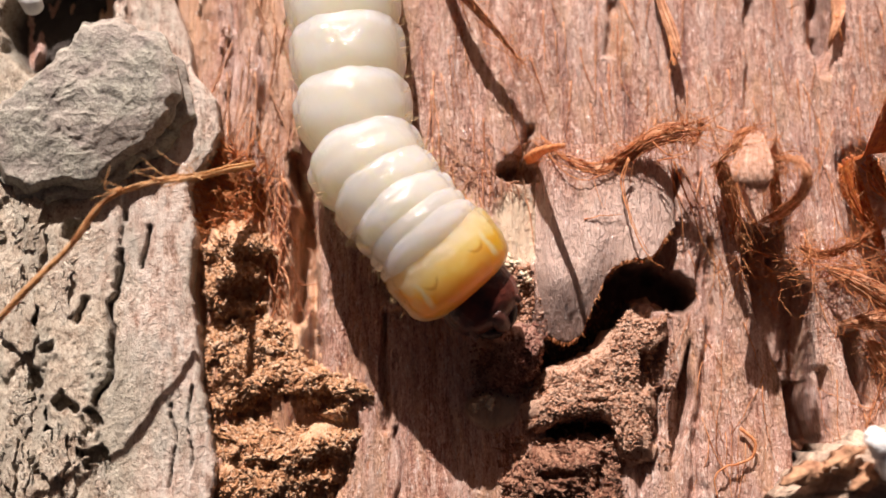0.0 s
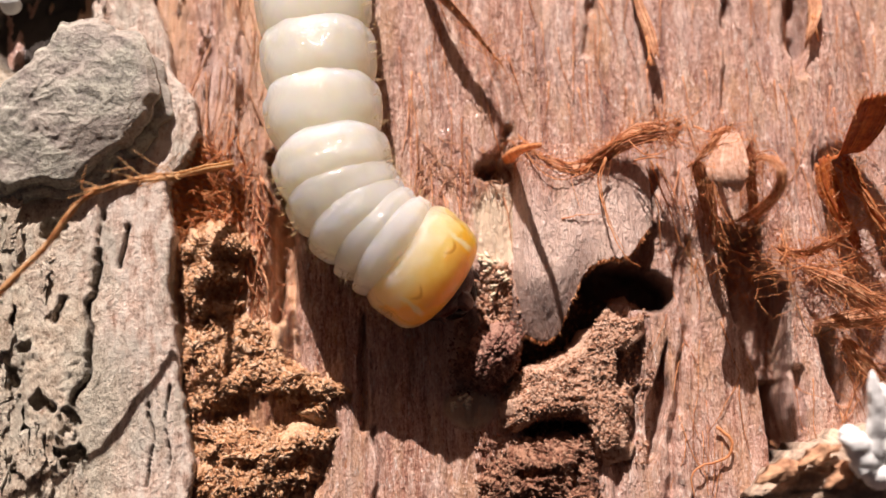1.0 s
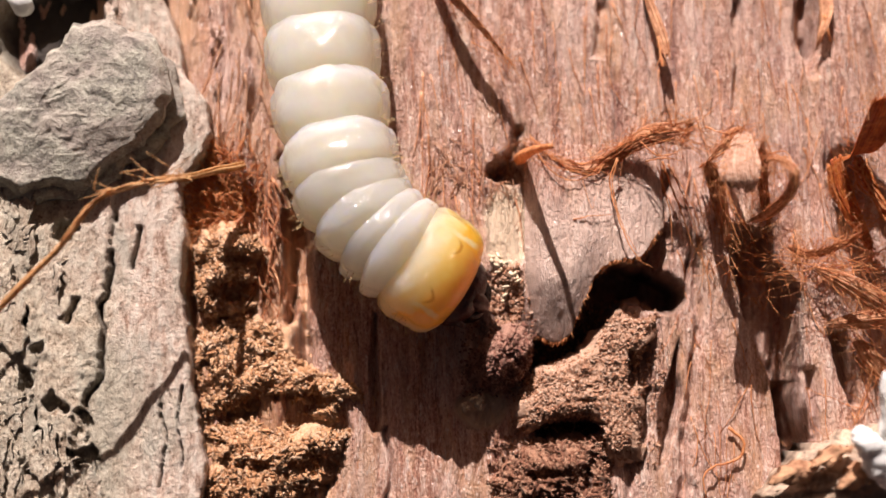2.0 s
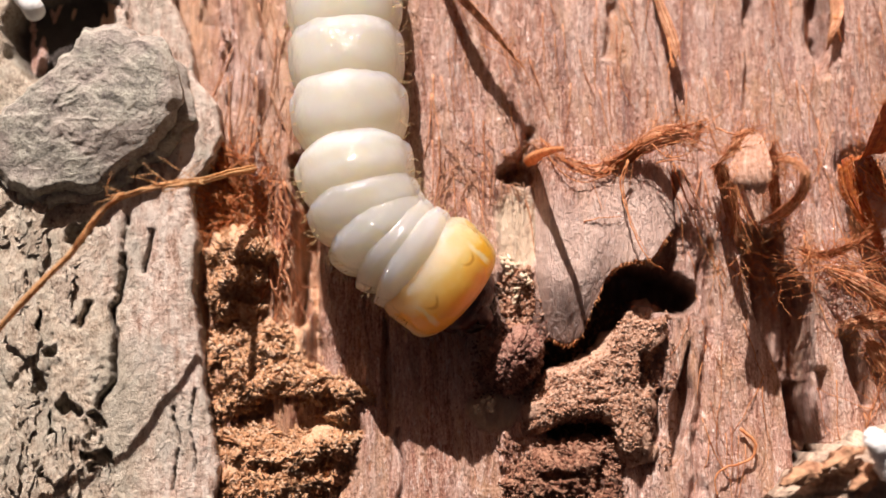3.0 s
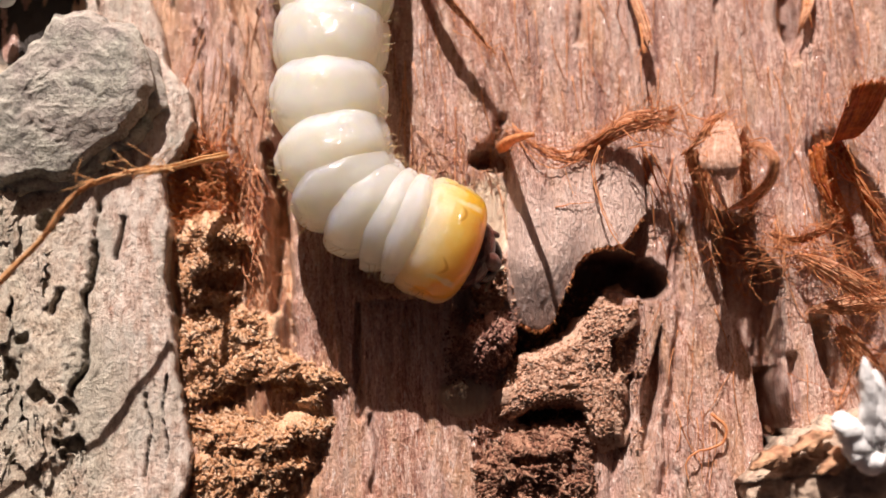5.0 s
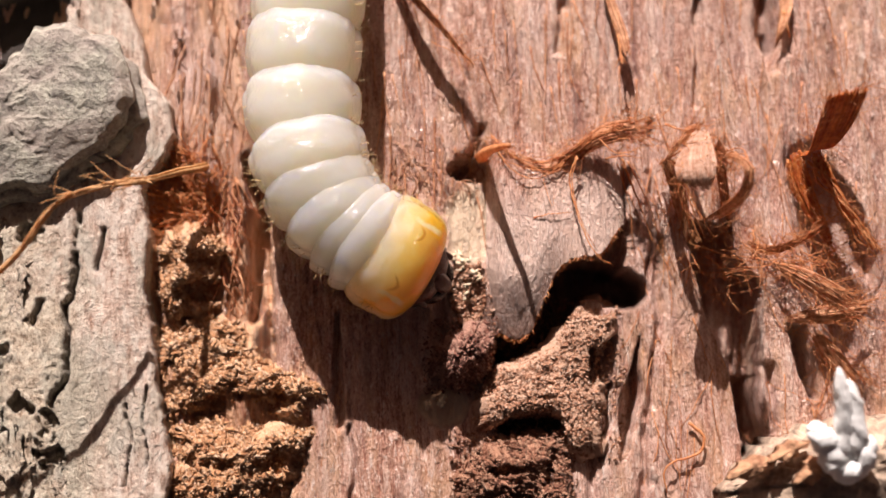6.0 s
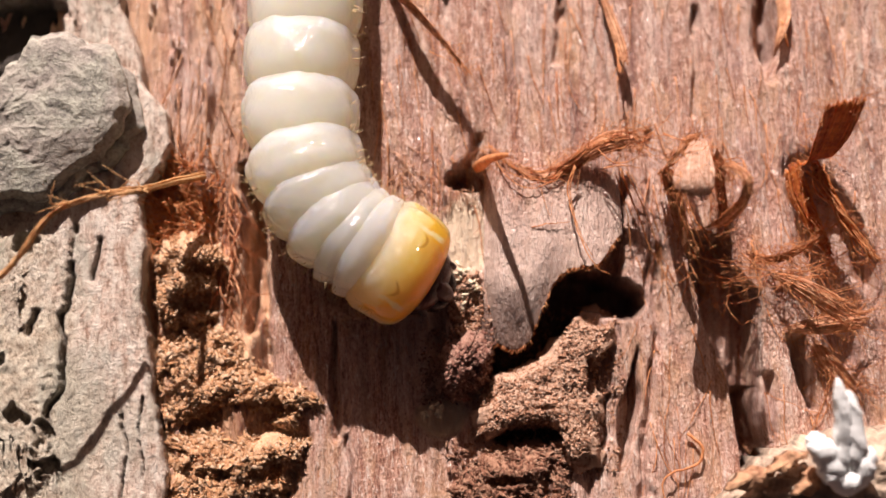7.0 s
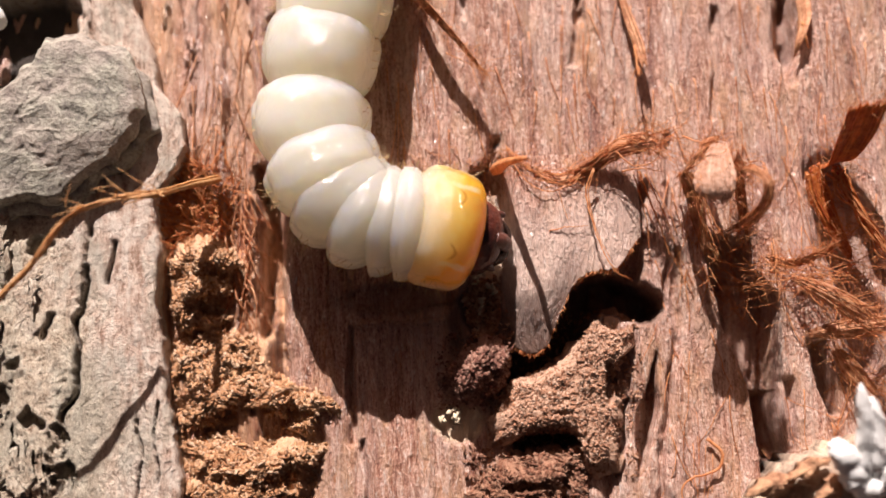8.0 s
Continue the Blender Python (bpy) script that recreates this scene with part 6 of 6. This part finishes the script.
frass("frass_heap", "small tan heap of chewed wood fibres", [(-16.45, 1.06), (-15.31, 2.56), (-13.22, 2.69), (-11.71, 1.29), (-11.62, -1.38), (-12.64, -2.84), (-15.53, -3.53), (-16.46, -1.61)], 2.2, TAN, 301, 2600, (0.15, 0.8), (0.07, 0.24), -0.6, 0.12,
      [(-13.2, -1.9, 1.6, 0.8, 1.30), (-12.0, -0.4, 0.5, 1.1, 0.91), (-13.6, 0.2, 1.1, 0.35, 0.59)])
frass("frass_heap", "tan heap of chewed wood fibres in the channel", [(-16.09, -4.24), (-13.65, -3.40), (-11.03, -4.04), (-9.57, -6.53), (-7.34, -7.55), (-4.77, -8.92), (-5.54, -11.09), (-8.89, -10.24), (-12.22, -9.58), (-15.56, -10.03), (-16.21, -7.25)], 1.9, TAN, 302, 5200, (0.15, 0.85), (0.07, 0.26), -0.7, 0.14,
      [(-9.4, -9.4, 2.4, 0.7, 1.17), (-6.2, -10.2, 0.7, 1.0, 1.04), (-12.6, -9.2, 1.0, 0.35, 0.72), (-8.0, -8.0, 1.0, 0.3, 0.45), (-15.6, -7.0, 0.5, 0.9, 0.65)])
frass("frass_heap", "broad tan heap of chewed wood fibres", [(-15.63, -10.37), (-12.22, -10.25), (-8.89, -10.90), (-5.54, -11.36), (-6.53, -13.82), (-8.99, -16.27), (-12.31, -18.31), (-15.41, -17.49), (-15.65, -14.24)], 1.8, TAN, 303, 5200, (0.15, 0.85), (0.07, 0.26), -0.7, 0.14,
      [(-8.4, -13.2, 0.6, 1.2, 1.04), (-12.4, -13.4, 1.2, 0.4, 0.65), (-14.8, -12.0, 0.8, 0.4, 0.59), (-6.2, -12.5, 0.5, 0.7, 0.91)])
frass("frass_pellet", "dark crumbly pellet of chewed bark", [(1.68, -8.00), (1.99, -7.01), (3.32, -5.71), (5.10, -4.78), (6.15, -5.76), (6.19, -7.15), (5.36, -8.46), (3.40, -9.29)], 2.4, PELLET, 304, 1500, (0.12, 0.5), (0.10, 0.26), 0.3)
frass("frass_plug", "brown plug of packed chewed bark beside the bored hole", [(4.74, -11.57), (4.95, -9.66), (5.65, -8.40), (7.19, -7.42), (9.81, -6.44), (11.15, -4.84), (12.72, -3.36), (14.56, -3.61), (14.35, -5.35), (12.96, -8.05), (13.30, -10.10), (12.89, -13.72), (11.04, -14.0), (10.28, -11.35), (7.42, -11.28), (5.66, -11.86)], 1.7, BROWN, 305, 7000, (0.10, 0.42), (0.07, 0.2), 0.1, 0.05,
      [(13.6, -3.6, 1.6, 1.3, 1.6), (7.2, -7.5, 0.5, 0.3, 0.5), (12.6, -8.2, 0.35, 1.5, 1.3), (13.1, -12.0, 0.3, 0.9, 1.2), (9.4, -10.0, 0.7, 0.22, 0.35)], 9.0)
frass("frass_heap", "dark brown heap of chewed bark", [(3.19, -14.87), (5.12, -12.95), (7.75, -12.21), (10.11, -12.72), (10.90, -14.78), (10.75, -18.00), (7.04, -18.95), (3.44, -17.76)], 1.7, DARK, 306, 2600, (0.15, 0.9), (0.09, 0.25), 0.0, 0.15, [(6.4, -14.6, 1.2, 0.4, 0.8), (9.4, -15.0, 0.4, 0.9, 0.9)])
heap, rng = Heap(), np.random.default_rng(307)
patch = [(3.34, -1.69), (4.5, -0.9), (5.65, -0.72), (5.79, -3.44), (5.30, -4.63), (4.10, -4.90), (3.42, -3.37)]
for x, y in rng.uniform((3.2, -5.0), (5.9, -0.6), (900, 2)):
    if inside(patch, x, y) and rng.random() < 0.75:
        chip(heap, rng, (x, y, float(ground_height(np.array(x), np.array(y))) + rng.uniform(0.02, 0.3)), rng.uniform(0.15, 0.55), rng.uniform(0.1, 0.26), 0.6)
tagged(heap.mesh("frass_crumbs", BROWN, smooth=False), "reddish crumbs of chewed bark under the pale patch", "frass", "heaps of chewed wood", "stuff")

heap = Heap()
tube(heap, [(-28.26, 19.05, 2.00), (-27.58, 18.25, 2.40), (-27.27, 17.76, 2.40), (-27.26, 17.58, 2.00)], 0.75, 0.7, 14, 14)
tagged(heap.mesh("lichen_knob", WHITE), "smooth pale knob of lichen beside the dark gap", "lichen")
heap, rng = Heap(), np.random.default_rng(71)
for x, y in ((2.29, -9.64), (1.68, -9.99), (2.42, -10.24), (4.33, -0.78), (4.01, -0.19), (5.24, -1.57), (4.63, -2.69)):
    for _ in range(5):
        chip(heap, rng, (x + rng.normal(0, 0.25), y + rng.normal(0, 0.25), 0.15 + 0.15 * rng.random()), rng.uniform(0.2, 0.6), rng.uniform(0.12, 0.3), 0.6)
tagged(heap.mesh("pale_crumbs", plain_material("pale_crumb", (0.55, 0.42, 0.27), (0.85, 0.75, 0.55), 0.6), smooth=False), "pale cream crumbs of chewed sapwood", "crumbs", kind="stuff")

build_strips()
scatter_fibres("loose_fibres", "fine loose red fibres matted in the channel", 701, 240, ((-16.62, 7.67), (-12.08, 2.46)), (2.6, 1.0), (1.5, 4.0), (0.02, 0.07), 0.5, FIBRE)
scatter_fibres("loose_fibres", "stringy pinkish fibres hanging in the channel", 702, 40, ((-12.61, 6.36), (-10.79, -0.27)), (-1.60, 0.14), (3.0, 7.0), (0.03, 0.11), 0.5, STRIP)
scatter_fibres("loose_fibres", "peach-coloured shreds of inner bark in the channel", 706, 34, ((-14.82, 20.90), (-10.10, 7.85)), (-1.57, 0.16), (3.0, 8.0), (0.03, 0.09), 0.06, PEACH, 0.10)
scatter_fibres("loose_fibres", "fine fibres along the rim of the wood", 703, 60, ((-0.48, 8.31), (6.65, 4.55)), (-1.3, 0.7), (1.2, 3.5), (0.02, 0.06), 0.35, PEACH)
scatter_fibres("loose_fibres", "thin threads lying on the split wood", 704, 110, ((15.68, 8.17), (30.02, -16.13)), (-1.45, 0.30), (2.0, 6.0), (0.015, 0.045), 0.20, FIBRE, 0.16)
scatter_fibres("loose_fibres", "short splinters on the inner bark", 705, 130, ((-1.27, 20.45), (31.85, 3.71)), (-1.53, 0.12), (1.5, 6.0), (0.03, 0.07), 0.08, STRIP, 0.05)
build_corner_piece()

motions()
